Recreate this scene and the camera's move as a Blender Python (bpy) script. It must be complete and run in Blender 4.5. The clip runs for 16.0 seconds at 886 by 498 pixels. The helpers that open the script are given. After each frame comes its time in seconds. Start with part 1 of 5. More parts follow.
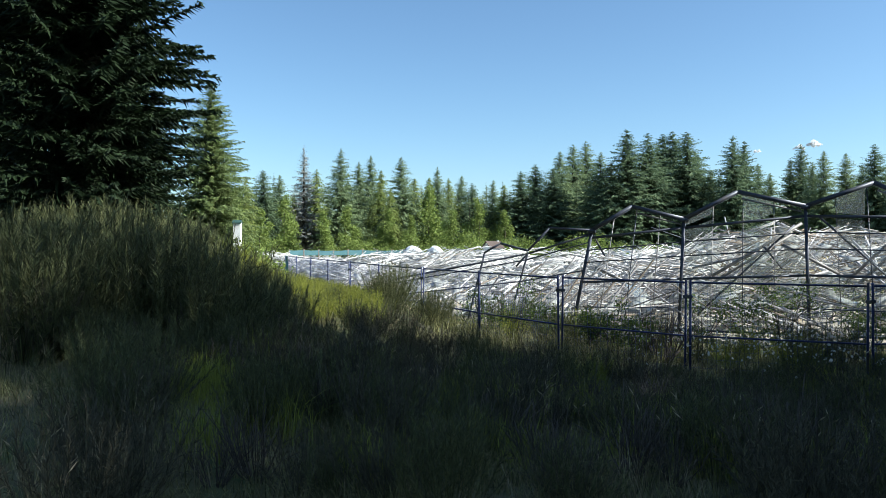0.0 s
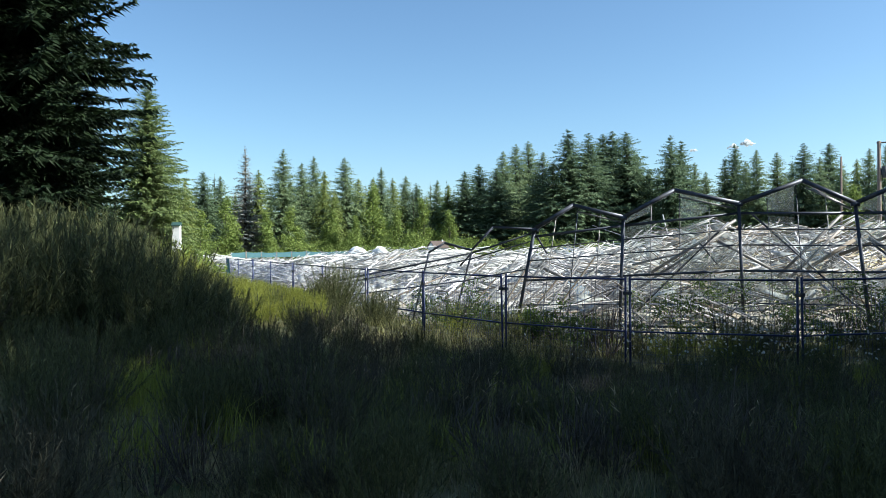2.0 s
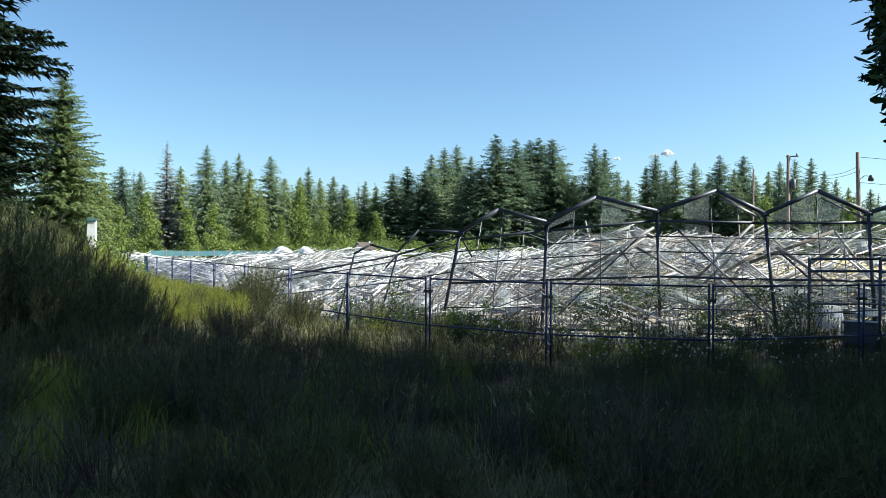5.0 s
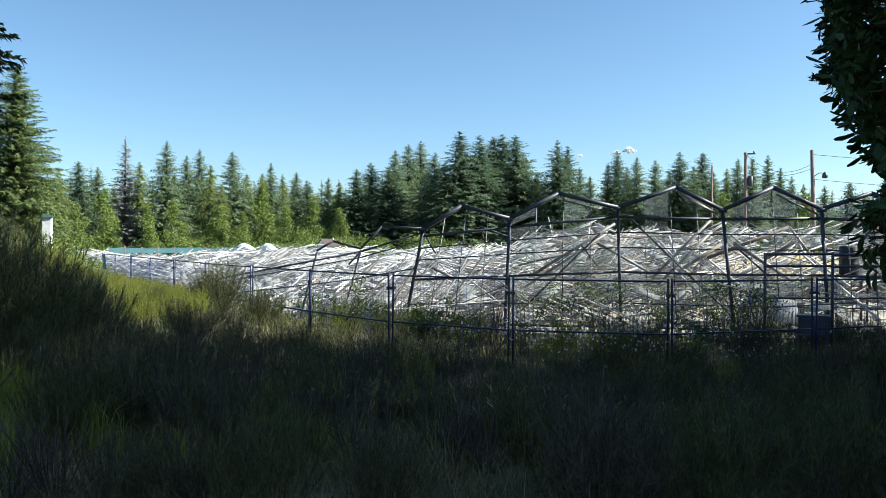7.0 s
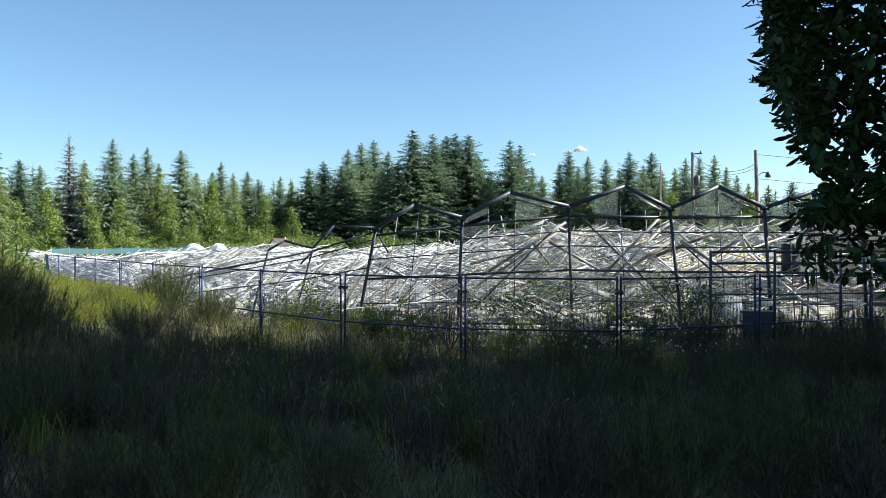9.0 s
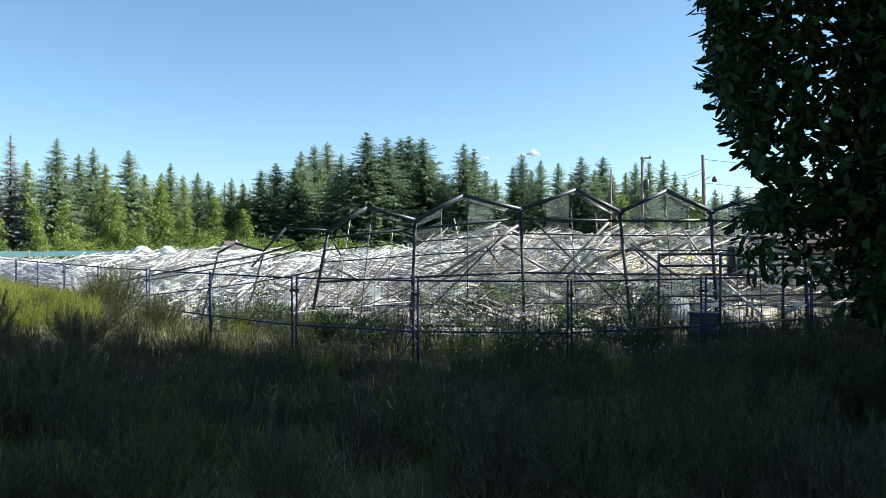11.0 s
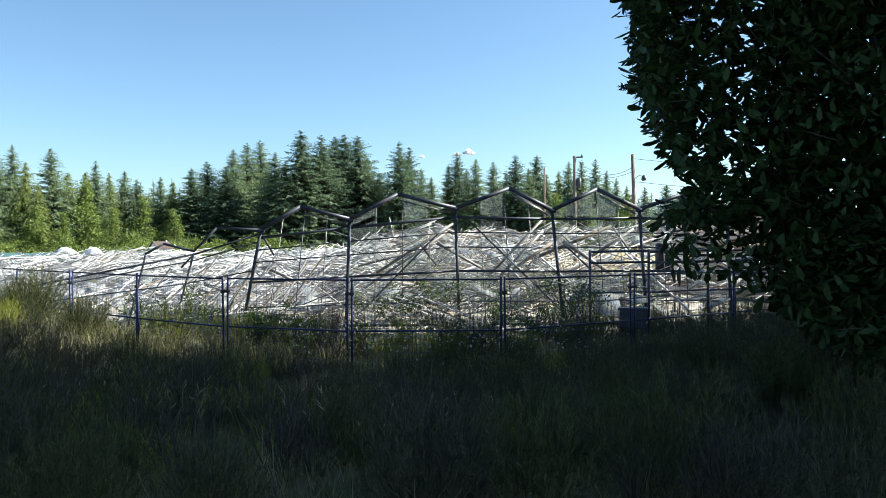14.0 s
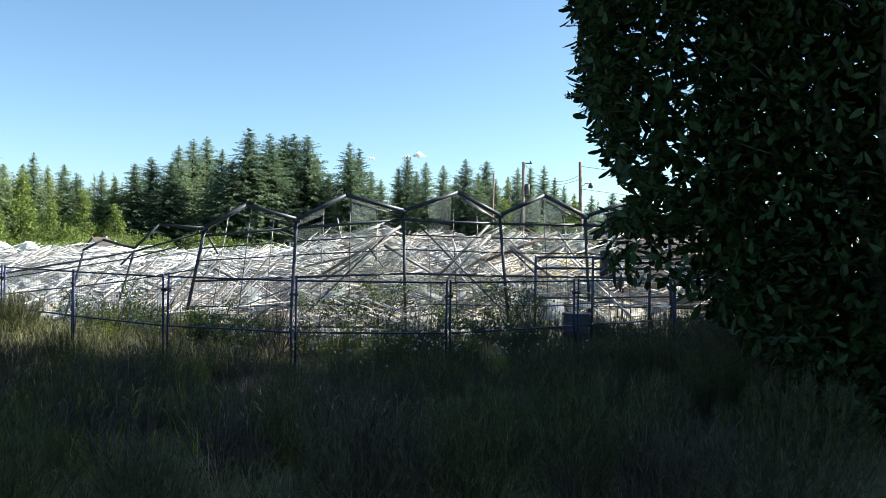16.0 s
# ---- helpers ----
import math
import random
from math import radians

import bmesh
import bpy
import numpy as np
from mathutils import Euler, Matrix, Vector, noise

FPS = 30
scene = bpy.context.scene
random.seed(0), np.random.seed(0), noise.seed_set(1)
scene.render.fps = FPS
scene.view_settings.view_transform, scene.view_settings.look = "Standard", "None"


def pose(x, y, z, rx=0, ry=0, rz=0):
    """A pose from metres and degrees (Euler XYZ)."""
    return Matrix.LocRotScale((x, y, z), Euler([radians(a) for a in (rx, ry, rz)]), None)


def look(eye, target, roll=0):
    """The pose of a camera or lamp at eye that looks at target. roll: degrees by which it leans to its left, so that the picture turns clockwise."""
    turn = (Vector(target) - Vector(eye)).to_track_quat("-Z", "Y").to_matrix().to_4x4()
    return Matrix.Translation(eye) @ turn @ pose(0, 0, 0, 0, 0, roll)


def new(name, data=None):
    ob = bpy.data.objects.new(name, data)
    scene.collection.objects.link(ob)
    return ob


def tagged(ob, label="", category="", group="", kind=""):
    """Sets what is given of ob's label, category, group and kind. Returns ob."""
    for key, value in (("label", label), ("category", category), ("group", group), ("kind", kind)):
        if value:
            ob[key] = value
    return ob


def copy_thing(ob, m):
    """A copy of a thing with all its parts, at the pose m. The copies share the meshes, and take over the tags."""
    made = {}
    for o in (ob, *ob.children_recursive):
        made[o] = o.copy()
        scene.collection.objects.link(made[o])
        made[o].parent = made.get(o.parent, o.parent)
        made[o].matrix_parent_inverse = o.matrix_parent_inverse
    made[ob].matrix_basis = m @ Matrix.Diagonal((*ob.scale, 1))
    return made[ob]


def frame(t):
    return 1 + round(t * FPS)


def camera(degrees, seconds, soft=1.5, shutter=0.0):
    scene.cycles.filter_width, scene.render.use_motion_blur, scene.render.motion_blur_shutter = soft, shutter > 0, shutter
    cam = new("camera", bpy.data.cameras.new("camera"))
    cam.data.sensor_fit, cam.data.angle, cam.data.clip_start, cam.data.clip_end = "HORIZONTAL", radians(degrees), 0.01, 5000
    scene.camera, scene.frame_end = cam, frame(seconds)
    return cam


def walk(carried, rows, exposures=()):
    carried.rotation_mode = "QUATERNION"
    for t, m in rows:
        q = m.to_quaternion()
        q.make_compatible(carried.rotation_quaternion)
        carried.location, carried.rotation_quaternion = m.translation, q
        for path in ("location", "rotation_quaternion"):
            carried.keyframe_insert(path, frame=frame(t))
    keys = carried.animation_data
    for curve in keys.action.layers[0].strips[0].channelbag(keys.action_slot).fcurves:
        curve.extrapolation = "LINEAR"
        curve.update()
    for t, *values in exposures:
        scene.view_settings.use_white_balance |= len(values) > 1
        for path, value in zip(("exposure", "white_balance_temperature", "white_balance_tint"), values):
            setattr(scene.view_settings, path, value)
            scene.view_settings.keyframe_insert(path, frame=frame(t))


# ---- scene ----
# ---- camera ----
cam = camera(60.0, 16.0, soft=0.75)
PATH = [
    (0.0, 0.000, 0.0, 2.70, -0.34, 0.13, 26.88),
    (0.5, 0.008, 0.0, 2.70, -0.24, 0.12, 26.18),
    (1.0, 0.016, 0.0, 2.70, -0.28, -0.13, 25.24),
    (1.5, 0.024, 0.0, 2.70, -0.13, -0.33, 24.20),
    (2.0, 0.031, 0.0, 2.70, -0.35, -0.55, 22.78),
    (2.5, 0.039, 0.0, 2.70, -0.38, -0.58, 21.38),
    (3.0, 0.047, 0.0, 2.70, -0.36, -0.21, 20.31),
    (3.5, 0.055, 0.0, 2.70, -0.35, -0.26, 19.49),
    (4.0, 0.063, 0.0, 2.70, -0.21, -0.14, 18.70),
    (6.5, 0.102, 0.0, 2.70, -0.40, 0.75, 15.51),
    (7.0, 0.110, 0.0, 2.70, -0.44, 0.34, 14.69),
    (7.5, 0.118, 0.0, 2.70, -0.46, 0.03, 13.44),
    (8.0, 0.126, 0.0, 2.70, -0.41, 0.02, 12.36),
    (8.5, 0.133, 0.0, 2.70, -0.50, 0.05, 11.70),
    (9.0, 0.141, 0.0, 2.70, -0.50, 0.10, 11.24),
    (11.5, 0.181, 0.0, 2.70, -0.30, 0.04, 6.94),
    (12.0, 0.188, 0.0, 2.70, -0.38, -0.16, 6.18),
    (12.5, 0.196, 0.0, 2.70, -0.44, -0.47, 5.36),
    (13.0, 0.204, 0.0, 2.70, -0.43, -0.58, 4.61),
    (13.5, 0.212, 0.0, 2.70, -0.42, -0.44, 4.05),
    (14.0, 0.220, 0.0, 2.70, -0.39, -0.27, 3.07),
    (14.5, 0.228, 0.0, 2.70, -0.40, -0.29, 2.34),
    (15.0, 0.235, 0.0, 2.70, -0.26, 0.38, 1.77),
    (15.5, 0.243, 0.0, 2.70, -0.19, 1.35, 0.50),
    (16.0, 0.251, 0.0, 2.70, -0.15, 1.00, -0.77),
]
walk(cam, [(t, pose(x, y, z, 90 + pitch, 0, yaw) @ pose(0, 0, 0, 0, 0, roll)) for t, x, y, z, pitch, roll, yaw in PATH],
     exposures=[(0.0, 0.94, 6250, -1), (9.0, 1.0, 6350, -1), (16.0, 1.18, 6500, 0)])

# ---- sky and sun ----
SUN_AZ, SUN_EL = 76.0, 35.0
world = bpy.data.worlds.new("sky")
scene.world = world
world.use_nodes = True
sky = world.node_tree.nodes.new("ShaderNodeTexSky")
sky.sky_type, sky.sun_disc = "NISHITA", False
sky.sun_elevation, sky.sun_rotation = radians(SUN_EL), radians(SUN_AZ)
sky.air_density, sky.dust_density, sky.ozone_density = 1.0, 1.4, 4.0
sky.altitude = 1000
back = world.node_tree.nodes["Background"]
back.inputs["Strength"].default_value = 0.098
world.node_tree.links.new(sky.outputs[0], back.inputs["Color"])
sun = new("sun", bpy.data.lights.new("sun", "SUN"))
sun.data.energy, sun.data.angle, sun.data.color = 6.2, radians(0.5), (1.0, 0.955, 0.92)
sa, se = radians(SUN_AZ), radians(SUN_EL)
sun.matrix_world = look((90 * math.sin(sa) * math.cos(se), 90 * math.cos(sa) * math.cos(se), 90 * math.sin(se)), (0, 0, 0))


# ---- materials ----
def surface(name, dark, light, scale=6.0, rough=0.7, metal=0.0, bump=0.15, island=0.0, through_light=0.0, wear=None, spec=0.4):
    """A procedural surface: two colours mixed by noise at two scales, wear in patches, fine relief, and for leaves light passing through."""
    m = bpy.data.materials.new(name)
    m.use_nodes = True
    nt = m.node_tree
    n, link = nt.nodes, nt.links.new
    bs, out = n["Principled BSDF"], n["Material Output"]
    tc = n.new("ShaderNodeTexCoord")
    big, fine = n.new("ShaderNodeTexNoise"), n.new("ShaderNodeTexNoise")
    big.inputs["Scale"].default_value, fine.inputs["Scale"].default_value = scale * 0.22, scale * 3.0
    big.inputs["Detail"].default_value, fine.inputs["Detail"].default_value = 3, 4
    link(tc.outputs["Object"], big.inputs["Vector"])
    link(tc.outputs["Object"], fine.inputs["Vector"])
    add = n.new("ShaderNodeMath")
    add.operation = "MULTIPLY_ADD"
    add.inputs[1].default_value = 0.55
    link(big.outputs["Fac"], add.inputs[0])
    half = n.new("ShaderNodeMath")
    half.operation = "MULTIPLY"
    half.inputs[1].default_value = 0.45
    link(fine.outputs["Fac"], half.inputs[0])
    link(half.outputs[0], add.inputs[2])
    fac = add.outputs[0]
    if island:
        geo, info = n.new("ShaderNodeNewGeometry"), n.new("ShaderNodeObjectInfo")
        both = n.new("ShaderNodeMath")
        both.operation = "ADD"
        link(geo.outputs["Random Per Island"], both.inputs[0])
        link(info.outputs["Random"], both.inputs[1])
        fr = n.new("ShaderNodeMath")
        fr.operation = "FRACT"
        link(both.outputs[0], fr.inputs[0])
        mx = n.new("ShaderNodeMix")
        mx.inputs["Factor"].default_value = island
        link(fac, mx.inputs["A"])
        link(fr.outputs[0], mx.inputs["B"])
        fac = mx.outputs["Result"]
    ramp = n.new("ShaderNodeValToRGB")
    ramp.color_ramp.elements[0].position, ramp.color_ramp.elements[1].position = (0.1, 0.9) if island else (0.3, 0.7)
    ramp.color_ramp.elements[0].color, ramp.color_ramp.elements[1].color = (*dark, 1), (*light, 1)
    link(fac, ramp.inputs["Fac"])
    colour = ramp.outputs["Color"]
    if wear:
        spots = n.new("ShaderNodeTexNoise")
        spots.inputs["Scale"].default_value, spots.inputs["Detail"].default_value = scale * 0.6, 6
        link(tc.outputs["Object"], spots.inputs["Vector"])
        cut = n.new("ShaderNodeValToRGB")
        cut.color_ramp.elements[0].position, cut.color_ramp.elements[1].position = 0.55, 0.68
        link(spots.outputs["Fac"], cut.inputs["Fac"])
        mw = n.new("ShaderNodeMix")
        mw.data_type = "RGBA"
        link(cut.outputs["Color"], mw.inputs["Factor"])
        link(colour, mw.inputs["A"])
        mw.inputs["B"].default_value = (*wear, 1)
        colour = mw.outputs["Result"]
    link(colour, bs.inputs["Base Color"])
    bs.inputs["Roughness"].default_value, bs.inputs["Metallic"].default_value = rough, metal
    bs.inputs["Specular IOR Level"].default_value = spec
    if bump:
        bp = n.new("ShaderNodeBump")
        bp.inputs["Strength"].default_value, bp.inputs["Distance"].default_value = bump, 0.02
        link(fine.outputs["Fac"], bp.inputs["Height"])
        link(bp.outputs["Normal"], bs.inputs["Normal"])
    if through_light:
        tl, mix = n.new("ShaderNodeBsdfTranslucent"), n.new("ShaderNodeMixShader")
        link(colour, tl.inputs["Color"])
        mix.inputs["Fac"].default_value = through_light
        link(bs.outputs[0], mix.inputs[1])
        link(tl.outputs[0], mix.inputs[2])
        link(mix.outputs[0], out.inputs["Surface"])
    return m


def glass(name, tint, dust):
    """A thin dusty pane: mostly clear, with a film of dirt in patches and a gloss."""
    m = bpy.data.materials.new(name)
    m.use_nodes = True
    nt = m.node_tree
    n, link = nt.nodes, nt.links.new
    out = n["Material Output"]
    n.remove(n["Principled BSDF"])
    clear, gloss, dirt = n.new("ShaderNodeBsdfTransparent"), n.new("ShaderNodeBsdfGlossy"), n.new("ShaderNodeBsdfDiffuse")
    clear.inputs["Color"].default_value = (*tint, 1)
    gloss.inputs["Roughness"].default_value = 0.06
    dirt.inputs["Color"].default_value = (0.55, 0.55, 0.52, 1)
    tc, noi = n.new("ShaderNodeTexCoord"), n.new("ShaderNodeTexNoise")
    noi.inputs["Scale"].default_value, noi.inputs["Detail"].default_value = 0.8, 3
    link(tc.outputs["Object"], noi.inputs["Vector"])
    amount = n.new("ShaderNodeMath")
    amount.operation = "MULTIPLY"
    amount.inputs[1].default_value = dust * 2
    link(noi.outputs["Fac"], amount.inputs[0])
    a, b = n.new("ShaderNodeMixShader"), n.new("ShaderNodeMixShader")
    fres = n.new("ShaderNodeFresnel")
    fres.inputs["IOR"].default_value = 1.45
    link(fres.outputs[0], a.inputs["Fac"])
    link(clear.outputs[0], a.inputs[1])
    link(gloss.outputs[0], a.inputs[2])
    veil, film_ = n.new("ShaderNodeBsdfTranslucent"), n.new("ShaderNodeMixShader")
    veil.inputs["Color"].default_value = (0.6, 0.6, 0.58, 1)
    film_.inputs["Fac"].default_value = 0.5
    link(dirt.outputs[0], film_.inputs[1])
    link(veil.outputs[0], film_.inputs[2])
    link(amount.outputs[0], b.inputs["Fac"])
    link(a.outputs[0], b.inputs[1])
    link(film_.outputs[0], b.inputs[2])
    link(b.outputs[0], out.inputs["Surface"])
    return m


M_SOIL = surface("soil_and_dry_grass", (0.035, 0.032, 0.018), (0.16, 0.15, 0.07), 3.0, 0.95, bump=0.6, wear=(0.06, 0.085, 0.03))
M_GRASS = surface("grass_blades", (0.048, 0.054, 0.023), (0.31, 0.295, 0.132), 2.0, 0.6, bump=0, island=0.85, through_light=0.3, spec=0.12)
# light green blades, brightened to carry sun flecks in the colour
M_LITGRASS = surface("lit_grass", (0.14, 0.16, 0.025), (0.40, 0.42, 0.09), 2.0, 0.6, bump=0, island=0.65, through_light=0.4, spec=0.12)
M_STRAW = surface("dry_grass", (0.17, 0.13, 0.07), (0.46, 0.38, 0.24), 2.0, 0.7, bump=0, island=0.7, through_light=0.2, spec=0.12)
M_BROOM = surface("broom_stems", (0.036, 0.042, 0.021), (0.155, 0.165, 0.074), 3.0, 0.5, bump=0, island=0.85, through_light=0.2, spec=0.12)
# broom sprigs with sunlight put into a brighter yellow-green
M_LITBROOM = surface("lit_broom_sprigs", (0.09, 0.105, 0.02), (0.38, 0.40, 0.085), 3.0, 0.55, bump=0, island=0.6, through_light=0.3, spec=0.12)
M_GREYBROOM = surface("grey_brown_broom_stems", (0.034, 0.033, 0.023), (0.15, 0.138, 0.092), 3.0, 0.6, bump=0, island=0.8, through_light=0.15, spec=0.12)
M_TWIG = surface("dead_twigs", (0.03, 0.025, 0.02), (0.11, 0.09, 0.072), 8.0, 0.85, bump=0.2, island=0.5)
M_FIR = surface("fir_needles", (0.085, 0.125, 0.075), (0.27, 0.33, 0.165), 0.8, 0.6, bump=0, island=0.55, through_light=0.42, spec=0.12)
M_DARKFIR = surface("dark_fir_needles", (0.055, 0.09, 0.06), (0.18, 0.235, 0.125), 0.8, 0.6, bump=0, island=0.55, through_light=0.38, spec=0.12)
# mound and laurel-side fir needles, shade put into their dark colour
M_SHADEFIR = surface("shade_darkened_fir_needles", (0.006, 0.013, 0.007), (0.024, 0.038, 0.016), 0.8, 0.6, bump=0, island=0.55, through_light=0.12, spec=0.12)
M_CEDAR = surface("cedar_needles", (0.12, 0.16, 0.05), (0.33, 0.375, 0.125), 0.8, 0.6, bump=0, island=0.55, through_light=0.42, spec=0.12)
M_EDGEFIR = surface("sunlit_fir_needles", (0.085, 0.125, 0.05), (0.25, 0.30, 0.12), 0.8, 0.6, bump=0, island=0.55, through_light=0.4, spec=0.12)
M_PALE = surface("thin_pale_needles", (0.20, 0.20, 0.18), (0.42, 0.41, 0.37), 0.8, 0.7, bump=0, island=0.5, through_light=0.2, spec=0.12)
M_SHRUB = surface("shrub_leaves", (0.10, 0.145, 0.04), (0.28, 0.34, 0.095), 1.0, 0.5, bump=0, island=0.6, through_light=0.35, spec=0.12)
M_SAPLING = surface("sapling_leaves", (0.045, 0.075, 0.02), (0.15, 0.20, 0.05), 2.0, 0.6, bump=0, island=0.6, through_light=0.35, spec=0.12)
M_LAUREL = surface("laurel_leaves", (0.018, 0.037, 0.012), (0.056, 0.09, 0.026), 3.0, 0.5, bump=0, island=0.6, through_light=0.15, spec=0.2)
M_BARK = surface("bark", (0.035, 0.028, 0.022), (0.11, 0.088, 0.068), 5.0, 0.9, bump=0.8)
M_STEEL = surface("galvanised_steel", (0.04, 0.045, 0.06), (0.095, 0.10, 0.125), 4.0, 0.45, 0.4, bump=0.1, wear=(0.11, 0.10, 0.095))
M_ALU = surface("weathered_aluminium", (0.24, 0.225, 0.22), (0.62, 0.605, 0.61), 3.0, 0.55, 0.05, bump=0.1, island=0.6, wear=(0.50, 0.43, 0.38))
M_PALEBAR = surface("pale_white_bars", (0.42, 0.40, 0.40), (0.78, 0.77, 0.78), 3.0, 0.55, 0.0, bump=0.1, island=0.6, wear=(0.6, 0.54, 0.5))
M_GREYALU = surface("dull_grey_aluminium", (0.15, 0.14, 0.135), (0.34, 0.32, 0.31), 3.0, 0.5, 0.2, bump=0.1, island=0.4, wear=(0.3, 0.26, 0.23))
M_RUSTY = surface("rusty_pipe", (0.13, 0.10, 0.075), (0.36, 0.30, 0.235), 5.0, 0.8, 0.1, bump=0.3, island=0.5)
M_BLUE = surface("blue_fence_paint", (0.010, 0.018, 0.065), (0.022, 0.036, 0.12), 5.0, 0.45, 0.0, bump=0.15, wear=(0.05, 0.045, 0.05))
M_WIRE = surface("fence_wire", (0.03, 0.045, 0.12), (0.09, 0.11, 0.2), 5.0, 0.5, 0.3, bump=0)
M_GLASS = glass("dusty_glass", (0.95, 0.97, 0.965), 0.07)
M_SHARD = glass("dirty_glass", (0.93, 0.95, 0.95), 0.12)
M_FALLEN = glass("whitened_glass", (0.88, 0.9, 0.9), 0.62)
M_PLASTIC = surface("white_sheeting", (0.40, 0.40, 0.40), (0.62, 0.62, 0.60), 2.0, 0.6, bump=0.4, wear=(0.45, 0.42, 0.37))
M_WHITE = surface("white_paint", (0.68, 0.69, 0.70), (0.82, 0.82, 0.80), 2.0, 0.6, bump=0.1, wear=(0.5, 0.48, 0.44))
M_RUBBLE = surface("whitened_rubble", (0.18, 0.16, 0.125), (0.46, 0.43, 0.37), 5.0, 0.8, bump=0.7, wear=(0.30, 0.24, 0.16))
M_TEAL = surface("teal_netting", (0.035, 0.10, 0.115), (0.07, 0.16, 0.175), 4.0, 0.7, bump=0.2)
M_GREENCAP = surface("dark_green_roofing", (0.02, 0.05, 0.045), (0.05, 0.10, 0.09), 3.0, 0.6, bump=0.2)
M_GABLEBLUE = surface("pale_blue_tarp", (0.30, 0.40, 0.50), (0.50, 0.58, 0.66), 2.0, 0.5, bump=0.4)
M_WOODPOLE = surface("weathered_pole_wood", (0.16, 0.11, 0.09), (0.32, 0.24, 0.19), 4.0, 0.85, bump=0.5)
M_TANWALL = surface("tan_boards", (0.33, 0.24, 0.14), (0.48, 0.36, 0.22), 2.5, 0.8, bump=0.3)
M_ROOF = surface("brown_roof", (0.05, 0.036, 0.032), (0.11, 0.08, 0.068), 3.0, 0.85, bump=0.4)
M_DARK = surface("black_plastic", (0.012, 0.012, 0.014), (0.03, 0.03, 0.034), 3.0, 0.5, bump=0.1)
M_GREYBOX = surface("grey_steel_box", (0.05, 0.054, 0.06), (0.11, 0.115, 0.125), 3.0, 0.5, 0.2, bump=0.1, wear=(0.2, 0.15, 0.11))
M_YELLOW = surface("yellow_plastic", (0.45, 0.28, 0.03), (0.62, 0.42, 0.06), 3.0, 0.6, bump=0.2)
M_PETAL = surface("white_petals", (0.6, 0.6, 0.56), (0.8, 0.8, 0.76), 3.0, 0.7, bump=0, through_light=0.2)
M_CLOUD = surface("cloud", (0.85, 0.85, 0.86), (0.95, 0.95, 0.95), 0.01, 1.0, bump=0, through_light=0.5, spec=0.0)
M_CLOUD.node_tree.nodes["Principled BSDF"].inputs["Alpha"].default_value = 0.32
M_CABLE = surface("cable", (0.02, 0.02, 0.02), (0.05, 0.05, 0.05), 3.0, 0.7, bump=0)
M_DRYFIELD = surface("dry_yellow_field_grass", (0.30, 0.24, 0.11), (0.48, 0.40, 0.20), 2.0, 0.95, bump=0.5)


# ---- mesh helpers ----
def mesh_of(name, verts, faces, material):
    me = bpy.data.meshes.new(name)
    me.from_pydata([tuple(v) for v in verts], [], faces)
    me.materials.append(material)
    me.update()
    return me


def mesh_np(name, verts, faces, material, smooth=False):
    """A mesh from an array of places and an array of faces with one number of corners."""
    verts, faces = np.asarray(verts, np.float32), np.asarray(faces, np.int32)
    me = bpy.data.meshes.new(name)
    me.vertices.add(len(verts))
    me.vertices.foreach_set("co", verts.ravel())
    k = faces.shape[1]
    me.loops.add(faces.size)
    me.loops.foreach_set("vertex_index", faces.ravel())
    me.polygons.add(len(faces))
    me.polygons.foreach_set("loop_start", np.arange(0, faces.size, k, dtype=np.int32))
    if smooth:
        me.polygons.foreach_set("use_smooth", np.ones(len(faces), bool))
    me.materials.append(material)
    me.update(calc_edges=True)
    me.validate()
    return me


def part(name, me, parent=None, label="", m=None):
    ob = new(name, me)
    if parent is not None:
        ob.parent = parent
    if m is not None:
        ob.matrix_basis = m
    if label:
        ob["label"] = label
    return ob


def thing(name, label, category, group="", kind="", at=(0, 0, 0), turn=0):
    ob = new(name)
    ob.empty_display_size = 0.2
    ob.matrix_basis = pose(*at, 0, 0, turn)
    return tagged(ob, label, category, group, kind)


CUBE = np.array([(0, -1, -1), (0, 1, -1), (0, 1, 1), (0, -1, 1), (1, -1, -1), (1, 1, -1), (1, 1, 1), (1, -1, 1)], float)
CUBE_F = np.array([(0, 3, 2, 1), (4, 5, 6, 7), (0, 1, 5, 4), (1, 2, 6, 5), (2, 3, 7, 6), (3, 0, 4, 7)])


def bars(A, B, w, h):
    """Square-section bars from the places A to the places B, as verts and quads."""
    A, B = np.atleast_2d(np.asarray(A, float)), np.atleast_2d(np.asarray(B, float))
    n = len(A)
    w, h = np.broadcast_to(w, (n,)), np.broadcast_to(h, (n,))
    d = B - A
    u = d / np.maximum(np.linalg.norm(d, axis=1, keepdims=True), 1e-6)
    ref = np.where(np.abs(u[:, 2:3]) > 0.9, [[0.0, 1.0, 0.0]], [[0.0, 0.0, 1.0]])
    s = np.cross(u, ref)
    s /= np.linalg.norm(s, axis=1, keepdims=True)
    t = np.cross(s, u)
    V = A[:, None] + CUBE[None, :, 0:1] * d[:, None] + CUBE[None, :, 1:2] * (s * w[:, None] / 2)[:, None] + CUBE[None, :, 2:3] * (t * h[:, None] / 2)[:, None]
    F = CUBE_F[None] + 8 * np.arange(n)[:, None, None]
    return V.reshape(-1, 3), F.reshape(-1, 4)


def bar_mesh(name, A, B, w, h, material):
    V, F = bars(A, B, w, h)
    return mesh_np(name, V, F, material)


